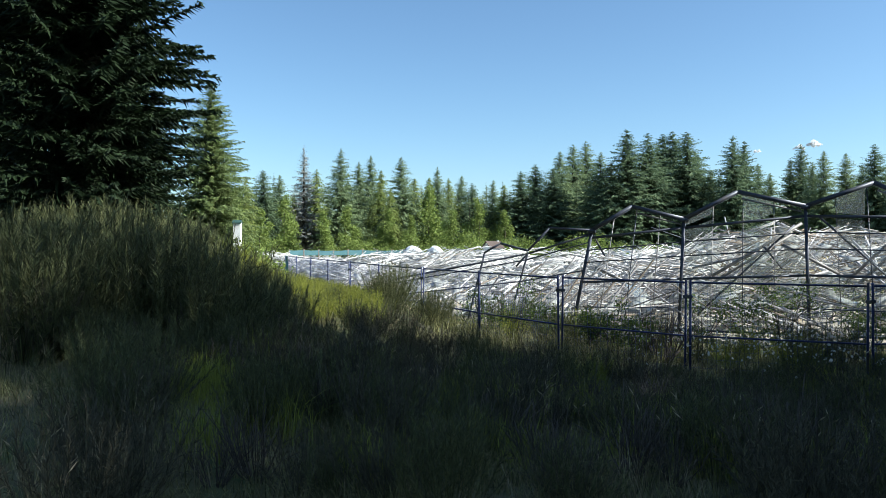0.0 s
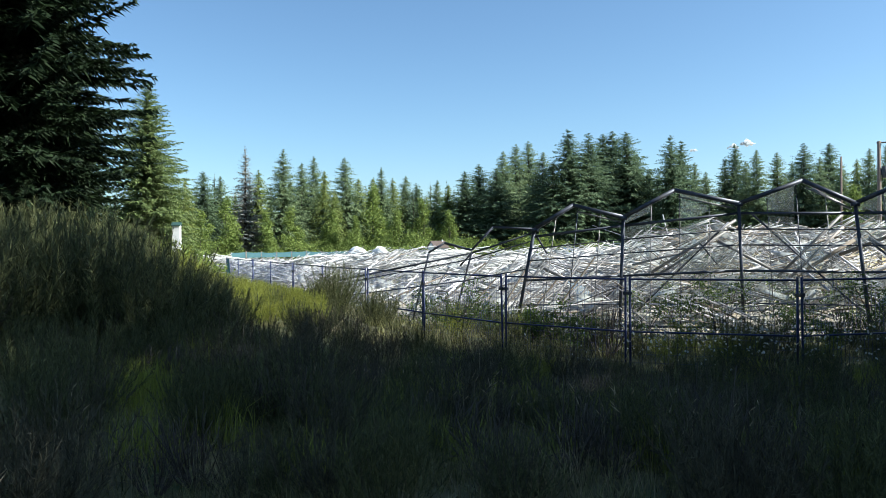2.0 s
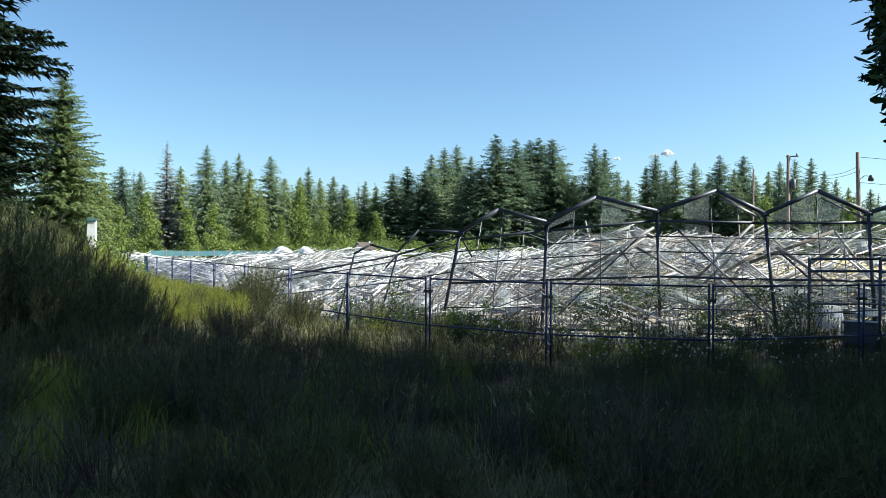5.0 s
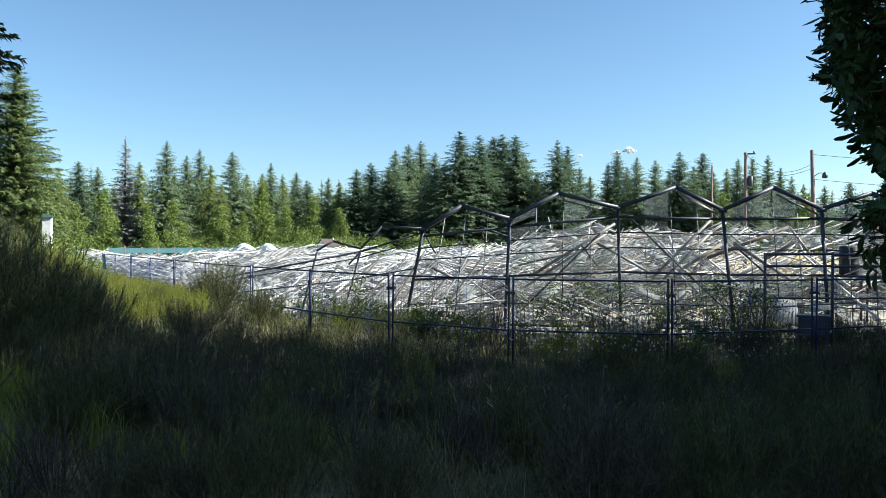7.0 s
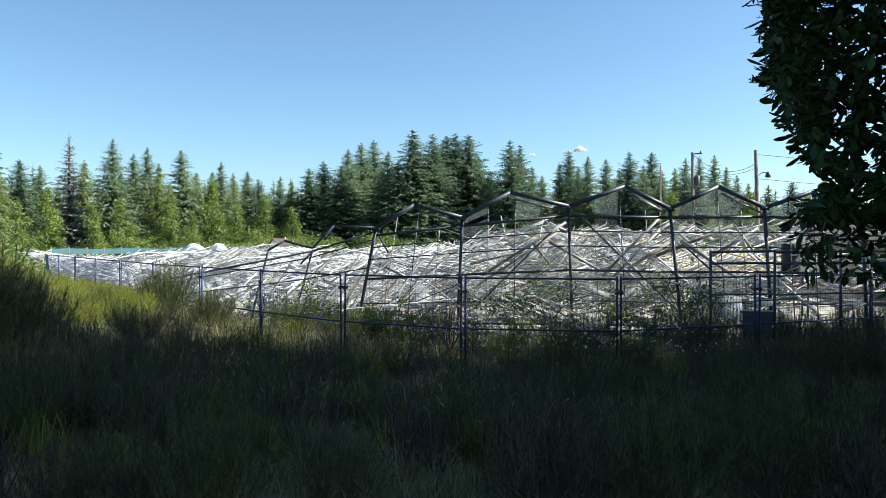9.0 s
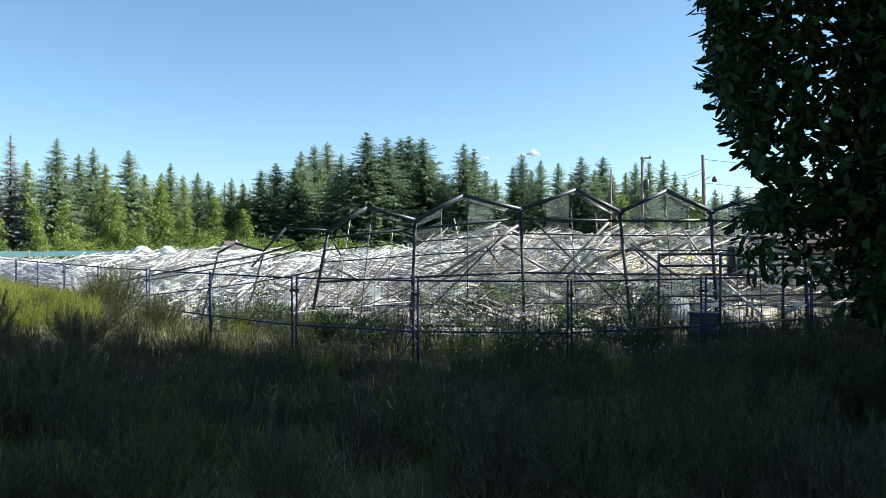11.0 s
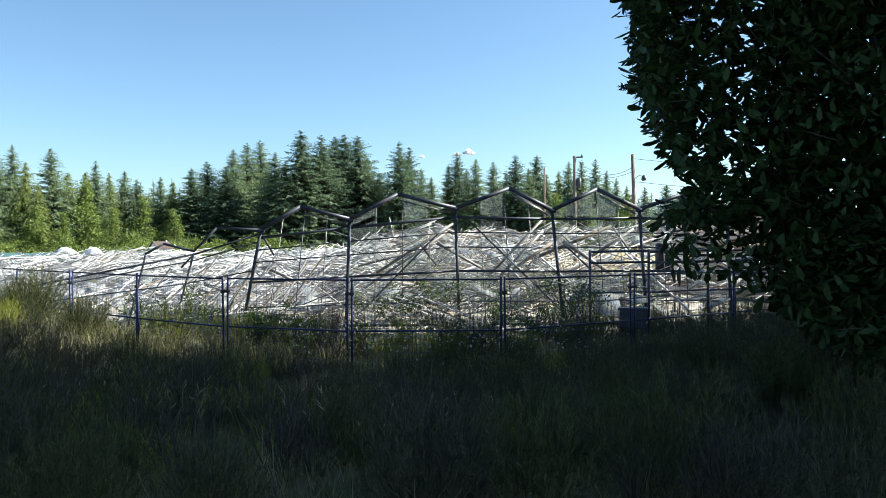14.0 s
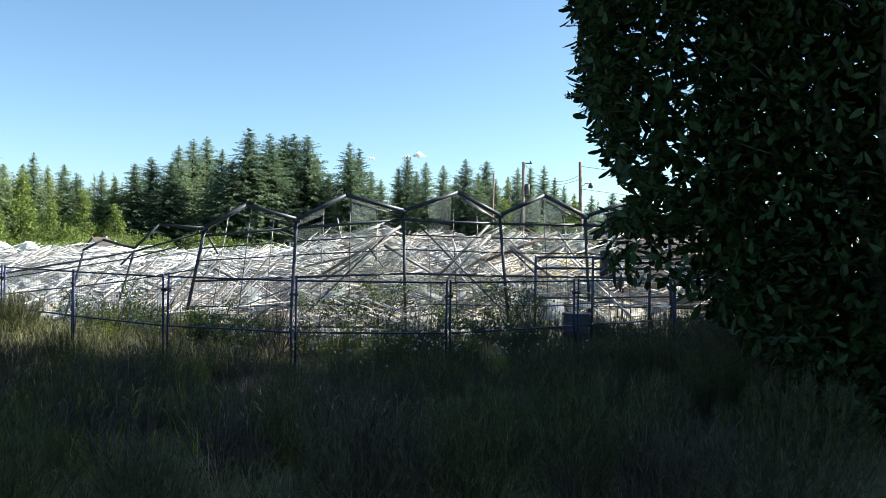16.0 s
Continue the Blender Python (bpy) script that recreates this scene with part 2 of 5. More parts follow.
def tube(points, radii, sides=8):
    """A tapered tube along places, as verts and quads, with closed ends left to its taper."""
    P = np.asarray(points, float)
    V, F = [], []
    for i, p in enumerate(P):
        d = P[min(i + 1, len(P) - 1)] - P[max(i - 1, 0)]
        d /= np.linalg.norm(d) + 1e-9
        ref = np.array([0, 1.0, 0]) if abs(d[2]) > 0.9 else np.array([0, 0, 1.0])
        s = np.cross(d, ref)
        s /= np.linalg.norm(s)
        t = np.cross(s, d)
        for k in range(sides):
            a = 2 * math.pi * k / sides
            V.append(p + radii[i] * (math.cos(a) * s + math.sin(a) * t))
    for i in range(len(P) - 1):
        for k in range(sides):
            k2 = (k + 1) % sides
            F.append((i * sides + k, i * sides + k2, (i + 1) * sides + k2, (i + 1) * sides + k))
    return np.array(V), F


def tube_mesh(name, points, radii, material, sides=8):
    V, F = tube(points, radii, sides)
    F = list(F) + [tuple(range(sides))[::-1], tuple(range(len(V) - sides, len(V)))]
    me = mesh_of(name, V, F, material)
    for p in me.polygons:
        p.use_smooth = len(p.vertices) == 4
    return me


def box_mesh(name, x0, y0, z0, x1, y1, z1, material, bevel=0.0):
    bm = bmesh.new()
    bmesh.ops.create_cube(bm, size=1.0, matrix=Matrix.Translation(((x0 + x1) / 2, (y0 + y1) / 2, (z0 + z1) / 2)) @ Matrix.Diagonal((x1 - x0, y1 - y0, z1 - z0, 1)))
    if bevel:
        bmesh.ops.bevel(bm, geom=bm.edges[:], offset=bevel, segments=2, affect="EDGES")
    me = bpy.data.meshes.new(name)
    bm.to_mesh(me)
    bm.free()
    me.materials.append(material)
    return me


# the plan is kept in its own bearings and paces; these turn them into degrees and metres
TURN, SHIFT, PACE = 0.797, 0.2, 1.255


def polar(az, dist):
    """The place at a bearing and distance of the plan."""
    a = radians(az * TURN + SHIFT)
    return math.sin(a) * dist * PACE, math.cos(a) * dist * PACE


def polar_many(az, dist):
    a = np.radians(az * TURN + SHIFT)
    return np.sin(a) * dist * PACE, np.cos(a) * dist * PACE


def climb(el):
    """Height over distance, in metres per pace, for an elevation of the plan."""
    return PACE * np.tan(np.radians(0.803 * el))


def to_plan(x, y):
    """The plan's own x and y of a place in metres."""
    a, r = (np.degrees(np.arctan2(x, y)) - SHIFT) / TURN, np.hypot(x, y) / PACE
    return r * np.sin(np.radians(a)), r * np.cos(np.radians(a))


def to_world(x, y):
    """The place in metres of an x and y of the plan."""
    a, r = np.degrees(np.arctan2(x, y)) * TURN + SHIFT, np.hypot(x, y) * PACE
    return r * np.sin(np.radians(a)), r * np.cos(np.radians(a))


# ---- ground ----
FENCE_X = [-40, -15.3, -12.5, -9.77, -7.3, -4.85, -2.3, 0.52, 3.2, 5.84, 30]
FENCE_Y = [31, 16.6, 14.9, 13.5, 12.35, 11.4, 11.05, 11.3, 12.6, 13.9, 27]


def ease(e0, e1, v):
    t = np.clip((v - e0) / (e1 - e0), 0, 1)
    return t * t * (3 - 2 * t)


def ground_z(x, y):
    x, y = to_plan(np.asarray(x, float), np.asarray(y, float))
    u = np.interp(x, FENCE_X, FENCE_Y) - y
    z = 0.3 * ease(-5, 0, u) + 0.8 * ease(0.5, 9, u)
    z = z + 0.7 * np.exp(-((x + 12) / 5.0) ** 2 - ((u - 2.0) / 3) ** 2)
    z = z + 1.35 * np.exp(-((x + 19) / 6.5) ** 2 - ((y - 8) / 6.5) ** 2)
    near = ease(60, 25, np.hypot(x, y))
    z = z + near * 0.06 * (np.sin(x * 1.3 + 0.7 * y) + np.sin(1.9 * y - 0.6 * x) + np.sin(2.7 * x + 1.1) * np.cos(2.3 * y))
    return z


ring = np.concatenate([np.linspace(0, 30, 75), np.geomspace(31, 2500, 45)])
seg = 180
ang = np.linspace(0, 2 * math.pi, seg, endpoint=False)
gx, gy = ring[:, None] * np.sin(ang)[None], ring[:, None] * np.cos(ang)[None]
gv = np.stack([gx, gy, ground_z(gx, gy)], -1).reshape(-1, 3)
gi = np.arange(len(ring) - 1)[:, None] * seg
gj = np.arange(seg)[None]
gf = np.stack([gi + gj, gi + (gj + 1) % seg, gi + seg + (gj + 1) % seg, gi + seg + gj], -1).reshape(-1, 4)[:, ::-1]
ground = new("ground", mesh_np("ground", gv, gf, M_SOIL, True))
tagged(ground, "rough grassy ground sloping down to a flat field", "ground", kind="structure")

# ---- ruined greenhouse ----
WALL_T = radians(4.0)
WC, WS = math.cos(WALL_T), math.sin(WALL_T)


def gh(u, v, z):
    """A place in the greenhouse: u along its front in metres, v into its depth in paces, z up."""
    u, v, z = np.asarray(u, float), np.asarray(v, float), np.asarray(z, float)
    v = v * PACE
    return np.stack(np.broadcast_arrays(u * WC - v * WS, 23.2 + u * WS + v * WC, z), -1)


def beam(name, a, b, w, h, material, parent, label=""):
    return part(name, bar_mesh(name, [a], [b], w, h, material), parent, label)


greenhouse = thing("ruined_greenhouse", "half-collapsed multi-span glass greenhouse with bent steel frame and fallen bars", "greenhouse")
#      top u, top z, foot u, foot v
NODES = [(-9.95, 2.38, -11.0, 0.9), (-8.5, 2.46, -9.4, 0.5), (-6.5, 3.09, -7.15, 0.1), (-3.83, 3.40, -3.97, 0), (-0.65, 3.72, -0.52, 0),
         (2.28, 3.65, 2.66, 0), (4.93, 3.67, 5.18, 0), (7.6, 3.55, 7.75, 0), (10.6, 3.45, 10.7, 0)]
PEAKS = [(-9.4, 2.74), (-7.8, 3.22), (-5.3, 3.84), (-2.38, 4.20), (0.98, 4.36), (3.64, 4.33), (6.2, 4.15), (9.1, 4.05)]
for i, (u, z, fu, fv) in enumerate(NODES):
    beam("post", gh(fu, fv, -0.1), gh(u, 0, z), 0.085 if i > 1 else 0.05, 0.085 if i > 1 else 0.05, M_STEEL, greenhouse)
    if i >= 2:
        beam("post_cap", gh(u - 0.11, 0, z + 0.02), gh(u + 0.11, 0, z + 0.02), 0.16, 0.1, M_STEEL, greenhouse)
for i, (u, z) in enumerate(PEAKS):
    (u0, z0, f0, _), (u1, z1, f1, _) = NODES[i], NODES[i + 1]
    beam("gable_rafter", gh(u0, -0.01, z0 + 0.05), gh(u, -0.01, z), 0.12 if i > 1 else 0.06, 0.115 if i > 1 else 0.06, M_STEEL, greenhouse)
    beam("gable_rafter", gh(u, -0.013, z), gh(u1, -0.013, z1 + 0.05), 0.12 if i > 1 else 0.06, 0.115 if i > 1 else 0.07, M_STEEL, greenhouse)
    if i < 2:
        continue
    beam("gable_bar", gh(u + 0.1, 0.05, z - 0.19), gh(u1 - 0.1, 0.05, z1 - 0.09), 0.05, 0.05, M_GREYALU, greenhouse)
    for f, w in ((0.94, 0.075), (0.82, 0.035), (0.70, 0.035), (0.505, 0.065), (0.26, 0.035), (0.07, 0.06)):
        a, b = gh(f0 + (u0 - f0) * f, 0, z0 * f), gh(f1 + (u1 - f1) * f, 0, z1 * f)
        beam("rail", a, b, 0.045, w, M_STEEL, greenhouse)
    for k in range(1, 4):
        s = k / 4
        bu, tu = f0 + (f1 - f0) * s, u0 + (u1 - u0) * s
        top = z0 + (z - z0) * (tu - u0) / (u - u0) if tu < u else z + (z1 - z) * (tu - u) / (u1 - u)
        beam("glazing_bar", gh(bu, 0.03, 0.0), gh(tu, 0.03, top), 0.022, 0.04, M_STEEL if k == 2 else M_GREYALU, greenhouse)
for (u, z, fu, fv), (u1, z1, fu1, fv1) in zip([(-13.2, 1.55, -13.6, 0.9)] + NODES[1:2], NODES[1:3]):
    for f, w in ((0.98, 0.055), (0.90, 0.035), (0.62, 0.04)):
        beam("rail", gh(fu + (u - fu) * f, fv * (1 - f), z * f), gh(fu1 + (u1 - fu1) * f, fv1 * (1 - f), z1 * f), 0.045, w, M_STEEL, greenhouse)
BRACES = [(-0.92, 3.26, -3.45, 0.70), (-0.31, 3.48, 2.57, 0.66), (-1.72, 2.69, -1.22, 2.05), (2.69, 2.64, 3.56, 1.82), (-6.48, 2.98, -6.13, 2.37), (-8.93, 2.01, -8.52, 2.44)]
for a, za, b, zb in BRACES:
    beam("brace", gh(a, 0.10, za), gh(b, 0.10, zb), 0.04, 0.05, M_STEEL, greenhouse)


def pane(us, zs, v, parent, material=None, name="pane"):
    """One sheet of glass 4 mm thick in the front, with its corners at us and zs."""
    p = [gh(u, v, z) for u, z in zip(us, zs)] + [gh(u, v + 0.004, z) for u, z in zip(us, zs)]
    n = len(us)
    F = [tuple(range(n)), tuple(range(2 * n - 1, n - 1, -1))] + [(i, n + i, n + (i + 1) % n, (i + 1) % n) for i in range(n)]
    ob = part(name, mesh_of(name, p, F, material or M_GLASS), parent)
    ob.visible_shadow = False
    return ob


rng = random.Random(4)
for i in range(3, 7):
    (u0, z0, f0, _), (u1, z1, f1, _) = NODES[i], NODES[i + 1]
    pu, pz = PEAKS[i]
    for k in range(4):
        s0, s1 = k / 4 + 0.01, (k + 1) / 4 - 0.01
        ua, ub = u0 + (u1 - u0) * s0, u0 + (u1 - u0) * s1
        ta = z0 + (pz - z0) * (ua - u0) / (pu - u0) if ua < pu else pz + (z1 - pz) * (ua - pu) / (u1 - pu)
        tb = z0 + (pz - z0) * (ub - u0) / (pu - u0) if ub < pu else pz + (z1 - pz) * (ub - pu) / (u1 - pu)
        if rng.random() < 0.7:
            pane((ua, ub, ub, ua), (z0 * 0.96, z1 * 0.96, tb - 0.04, ta - 0.04), 0.06, greenhouse, M_SHARD if rng.random() < 0.7 else M_GLASS)
        for f0_, f1_ in ((0.72, 0.92), (0.52, 0.69), (0.28, 0.49), (0.1, 0.25)):
            if rng.random() < 0.45:
                pane((ua, ub, ub, ua), (z0 * f0_, z1 * f0_, z1 * f1_, z0 * f1_), 0.06, greenhouse)


def heap_top(u, v):
    """How high the wreck stands at u, v."""
    right = ease(-9, -2, u)
    low = 0.35 + (1.0 + 0.35 * ease(-16, -8, u)) * ease(0, 12, v) + 0.25 * np.sin(u * 0.35 + 0.16 * v + 1.0) * ease(2, 12, v) + 1.2 * np.exp(-((u + 18) / 9) ** 2 - ((v - 22) / 10) ** 2) + 1.2 * np.exp(-((u + 45) / 4) ** 2 - ((v - 22) / 9) ** 2)
    low = low - 0.5 * ease(25, 42, v) * ease(-12, -24, u)
    high = 1.5 + 1.9 * ease(0, 9, v) + 0.25 * np.sin(u * 0.9 + 0.3 * v)
    return low * (1 - right) + high * right


def in_wreck(u, v):
    P = gh(u, v, 0 * u)
    px, py = to_plan(P[..., 0], P[..., 1])
    yf = np.interp(px, FENCE_X, FENCE_Y)
    az = np.degrees(np.arctan2(px, py))
    return (py > yf + 3.3) & (az > -51.6) & (u < 11) & (v < 58) & (v > -1 - 0.12 * np.maximum(0, -9 - u) * 3)


R = np.random.RandomState(11)
BA, BB, BW, BH = [], [], [], []


def add_bars(a, b, w, h):
    BA.append(a), BB.append(b), BW.append(np.broadcast_to(w, (len(a),))), BH.append(np.broadcast_to(h, (len(a),)))


# roof bars between fallen ridges and gutters
uu, vv = np.meshgrid(np.arange(-65, 10, 1.52), np.concatenate([np.arange(-4, 26, 0.75), np.arange(26, 58, 1.0)]))
uu, vv = uu.ravel() + R.normal(0, 0.12, uu.size), vv.ravel() + R.normal(0, 0.12, vv.size)
odd = np.round((uu + 65) / 1.52).astype(int) % 2
keep = in_wreck(uu, vv) & (R.rand(uu.size) < 0.8)
uu, vv, odd = uu[keep], vv[keep], odd[keep]
h0, h1 = heap_top(uu, vv), heap_top(uu + 1.5, vv)
rise = np.where(odd, 0.26, -0.26)
jit = R.normal(0, 0.11, (len(uu), 2))
add_bars(gh(uu, vv, np.maximum(0.1, h0 - rise + jit[:, 0] - 0.15)), gh(uu + 1.45 + R.normal(0, 0.1, len(uu)), vv + R.normal(0, 0.35, len(uu)), np.maximum(0.1, h1 + rise + jit[:, 1] - 0.15)), 0.022, 0.032)
# gutters and ridges running back
n = 420
u = np.round(R.uniform(-64, 10, n) / 1.52) * 1.52
v = R.uniform(-3, 52, n)
L = R.uniform(3, 7, n)
k = in_wreck(u, v) & in_wreck(u, v + L)
u, v, L = u[k], v[k], L[k]
add_bars(gh(u, v, heap_top(u, v) + R.normal(-0.1, 0.25, len(u))), gh(u + R.normal(0, 0.5, len(u)), v + L, heap_top(u, v + L) + R.normal(-0.1, 0.2, len(u))), 0.05, 0.05)
# long bars thrown against one another: ladders of parallel bars, then loose ones
for q in range(700):
    u, v = R.uniform(-62, 9), R.uniform(0, 1) ** 1.35 * 58 - 3
    if q < 80:
        u, v = R.uniform(-14, 9), R.uniform(0.3, 12)
    m = R.randint(4, 11)
    a, t, L = (R.normal(0.1, 0.6), abs(R.normal(0.5, 0.3)), R.uniform(1.8, 4.4)) if u > -6 else (R.normal(0.15, 0.3), abs(R.normal(0.62, 0.2)), R.uniform(2.2, 4.6))
    sgn = 1 if R.rand() < (0.88 if u < -6 else 0.5) else -1
    gap = R.uniform(0.25, 0.75)
    s = np.arange(m) * gap
    us, vs = u - s * np.sin(a) * sgn + R.normal(0, 0.06, m), v + s * np.cos(a) + R.normal(0, 0.06, m)
    k = in_wreck(us, vs)
    if not k.any():
        continue
    us, vs = us[k], vs[k]
    m = len(us)
    top = heap_top(us, vs)
    z = np.maximum(0.06, top * R.uniform(0.05, 0.9) - 0.2 + R.normal(0, 0.08, m))
    tip = np.minimum(z + L * math.sin(t), top + R.normal(-0.25, 0.22) + R.normal(0, 0.05, m))
    add_bars(gh(us, vs, z), gh(us + sgn * L * math.cos(t) * math.cos(a) + R.normal(0, 0.08, m), vs + L * math.cos(t) * math.sin(a), tip), *((R.uniform(0.014, 0.028), R.uniform(0.02, 0.038)) if u > -6 else (R.uniform(0.03, 0.055), R.uniform(0.03, 0.055))))
n = 1800
u, v = R.uniform(-64, 10, n), R.uniform(0, 1, n) ** 1.3 * 60 - 4
k = in_wreck(u, v)
u, v = u[k], v[k]
n = len(u)
L, a, t = R.uniform(1.5, 5.0, n), R.normal(0.15, 0.6, n), np.abs(R.normal(0.38, 0.3, n))
top = heap_top(u, v)
z = np.maximum(0.08, top * R.uniform(0.05, 1.0, n) ** 0.7 - 0.25)
sgn = np.where(R.rand(n) < 0.65, 1, -1)
tip = np.minimum(z + L * np.sin(t), top + R.normal(-0.2, 0.2, n))
add_bars(gh(u, v, z), gh(u + sgn * L * np.cos(t) * np.cos(a), v + L * np.cos(t) * np.sin(a), tip), R.uniform(0.012, 0.028, n), R.uniform(0.014, 0.036, n))
# leaning front bars of the fallen bays
n = 90
u = np.linspace(-22, -5.2, n) + R.normal(0, 0.12, n)
v = R.uniform(-0.5, 2.2, n) + 0.13 * np.maximum(0, -9 - u)
k = in_wreck(u, v)
u, v = u[k], v[k]
n = len(u)
ln = R.uniform(1.6, 3.0, n)
ty = R.normal(1.0, 0.13, n)
top = np.minimum(ln * np.sin(ty), 0.5 + 2.7 * ease(-20, -5, u) + R.normal(0, 0.2, n))
add_bars(gh(u, v, 0.05 + 0 * u), gh(u + ln * np.cos(ty) + 0.3, v + R.normal(0.6, 0.3, n), np.maximum(0.3, top)), 0.04, 0.045)
# lattice girders, fallen askew
for q in range(46):
    u, v = R.uniform(-30, 7), R.uniform(1.2, 26) if q < 30 else R.uniform(1, 6)
    if not in_wreck(np.array(u), np.array(v)):
        continue
    L, t, a = R.uniform(2.8, 6), float(np.clip(R.normal(0.05, 0.18), -0.25, 0.3)), R.normal(0.1, 0.35)
    z = min(float(heap_top(u, v)) * R.uniform(0.3, 0.9), float(heap_top(u, v)) - L * math.sin(t) + 0.1)
    s = np.linspace(0, 1, 9)
    du, dv, dz = L * math.cos(t) * math.cos(a), L * math.cos(t) * math.sin(a), L * math.sin(t)
    lo = gh(u + du * s, v + dv * s, z + dz * s)
    hi = gh(u + du * s - 0.32 * math.sin(t), v + dv * s, z + dz * s + 0.32 * math.cos(t))
    add_bars(lo[[0]], lo[[-1]], 0.05, 0.05)
    add_bars(hi[[0]], hi[[-1]], 0.05, 0.05)
    zig = np.where((np.arange(9) % 2)[:, None] == 0, lo, hi)
    add_bars(zig[:-1], zig[1:], 0.025, 0.025)
BA, BB, BW, BH = np.concatenate(BA), np.concatenate(BB), np.concatenate(BW), np.concatenate(BH)
near_bar = np.argsort(np.hypot(BA[:, 0], BA[:, 1]) + np.hypot(BB[:, 0], BB[:, 1]))
picked, rest = near_bar[:300], near_bar[300:]
tan_ = R.rand(len(rest)) < np.where(BA[rest, 0] > -6, 0.30, 0.03)
# bars left of -8 take the paler base colour
pale = BA[rest, 0] < -8
for heap, me_, text in ((rest[~tan_ & ~pale], M_ALU, "heap of pale weathered aluminium glazing bars"), (rest[~tan_ & pale], M_PALEBAR, "heap of long pale white glazing bars"), (rest[tan_], M_RUSTY, "heap of rusty brown bars and pipes")):
    part("fallen_barwork", bar_mesh("fallen_barwork", BA[heap], BB[heap], BW[heap], BH[heap], me_), greenhouse, text)["kind"] = "stuff"
unit = mesh_np("fallen_bar", *bars([(0, 0, 0)], [(1, 0, 0)], 1.0, 1.0), M_ALU)
rusty_unit = mesh_np("fallen_bar", *bars([(0, 0, 0)], [(1, 0, 0)], 1.0, 1.0), M_RUSTY)


def lay(a, b, w, h):
    """The pose that lays the unit bar from a to b."""
    d = Vector(b) - Vector(a)
    return Matrix.Translation(a) @ d.to_track_quat("X", "Z").to_matrix().to_4x4() @ Matrix.Diagonal((d.length, w, h, 1))


for i in picked:
    part("fallen_bar", rusty_unit if i % 4 == 0 else unit, greenhouse, m=lay(BA[i], BB[i], BW[i], BH[i]))
# broken panes lying on the heap
n = 2600
u, v = R.uniform(-62, 9, n), R.uniform(0, 1, n) ** 1.3 * 58 - 3
k = in_wreck(u, v)
u, v = u[k], v[k]
n = len(u)
zc = np.maximum(0.06, heap_top(u, v) * np.where(R.rand(n) < 0.2, R.uniform(0.05, 0.3, n), R.uniform(0.5, 0.92, n)))
slope, twist, sa_, sb_ = R.normal(0, 0.3, n), R.normal(0, 0.5, n), R.uniform(0.15, 0.38, n), R.uniform(0.2, 0.6, n)
e1 = np.stack([np.cos(twist) * np.cos(slope), np.sin(twist), np.sin(slope)], -1) * sa_[:, None]
e2 = np.stack([-np.sin(twist), np.cos(twist), R.normal(0.1, 0.3, n)], -1) * sb_[:, None]
c0 = gh(u, v, np.maximum(zc, 0.25 + 0.3 * np.abs(slope)))
V = np.stack([c0 - e1 - e2, c0 + e1 - e2 * R.uniform(0.3, 1, (n, 1)), c0 + e1 * R.uniform(0.3, 1, (n, 1)) + e2, c0 - e1 + e2], 1)
V[..., 2] = np.maximum(V[..., 2], 0.03)
V = np.concatenate([V, V + np.array([0, 0, 0.006])], 1)
Fp = np.array([(3, 2, 1, 0), (4, 5, 6, 7), (0, 1, 5, 4), (1, 2, 6, 5), (2, 3, 7, 6), (3, 0, 4, 7)])
part("broken_glass", mesh_np("broken_glass", V.reshape(-1, 3), (Fp[None] + 8 * np.arange(n)[:, None, None]).reshape(-1, 4), M_FALLEN), greenhouse, "broken whitened glass lying over the fallen frame")["kind"] = "stuff"
# bed of whitened rubble under the wreck
bu, bv = np.arange(-30, 10.01, 0.22), np.arange(-2.6, 15, 0.22)
gu, gv_ = np.meshgrid(bu, bv)
gu, gv_ = gu + R.uniform(-0.07, 0.07, gu.shape), gv_ + R.uniform(-0.07, 0.07, gv_.shape)
bz = 0.13 + 0.10 * np.sin(gu * 1.7 + gv_) * np.sin(gv_ * 2.1 - 0.6 * gu) + R.uniform(0, 0.22, gu.shape) ** 1.5 + 0.35 * ease(0.5, 6, gv_) * R.rand(*gu.shape)
BP = gh(gu, gv_, bz)
px, py = to_plan(BP[..., 0], BP[..., 1])
BP[..., 2] = (bz + 0.18) * ease(3.2, 4.8, py - np.interp(px, FENCE_X, FENCE_Y)) * ease(-1.0, 0.4, gv_) - 0.18 + ground_z(BP[..., 0], BP[..., 1])
ok = in_wreck(gu, gv_)
idx = np.arange(gu.size).reshape(gu.shape)
quads = np.stack([idx[:-1, :-1], idx[:-1, 1:], idx[1:, 1:], idx[1:, :-1]], -1)[ok[:-1, :-1] & ok[1:, 1:] & ok[1:, :-1] & ok[:-1, 1:]]
part("rubble_bed", mesh_np("rubble_bed", BP.reshape(-1, 3), quads, M_RUBBLE), greenhouse, "bed of whitened glass and plaster rubble")["kind"] = "stuff"
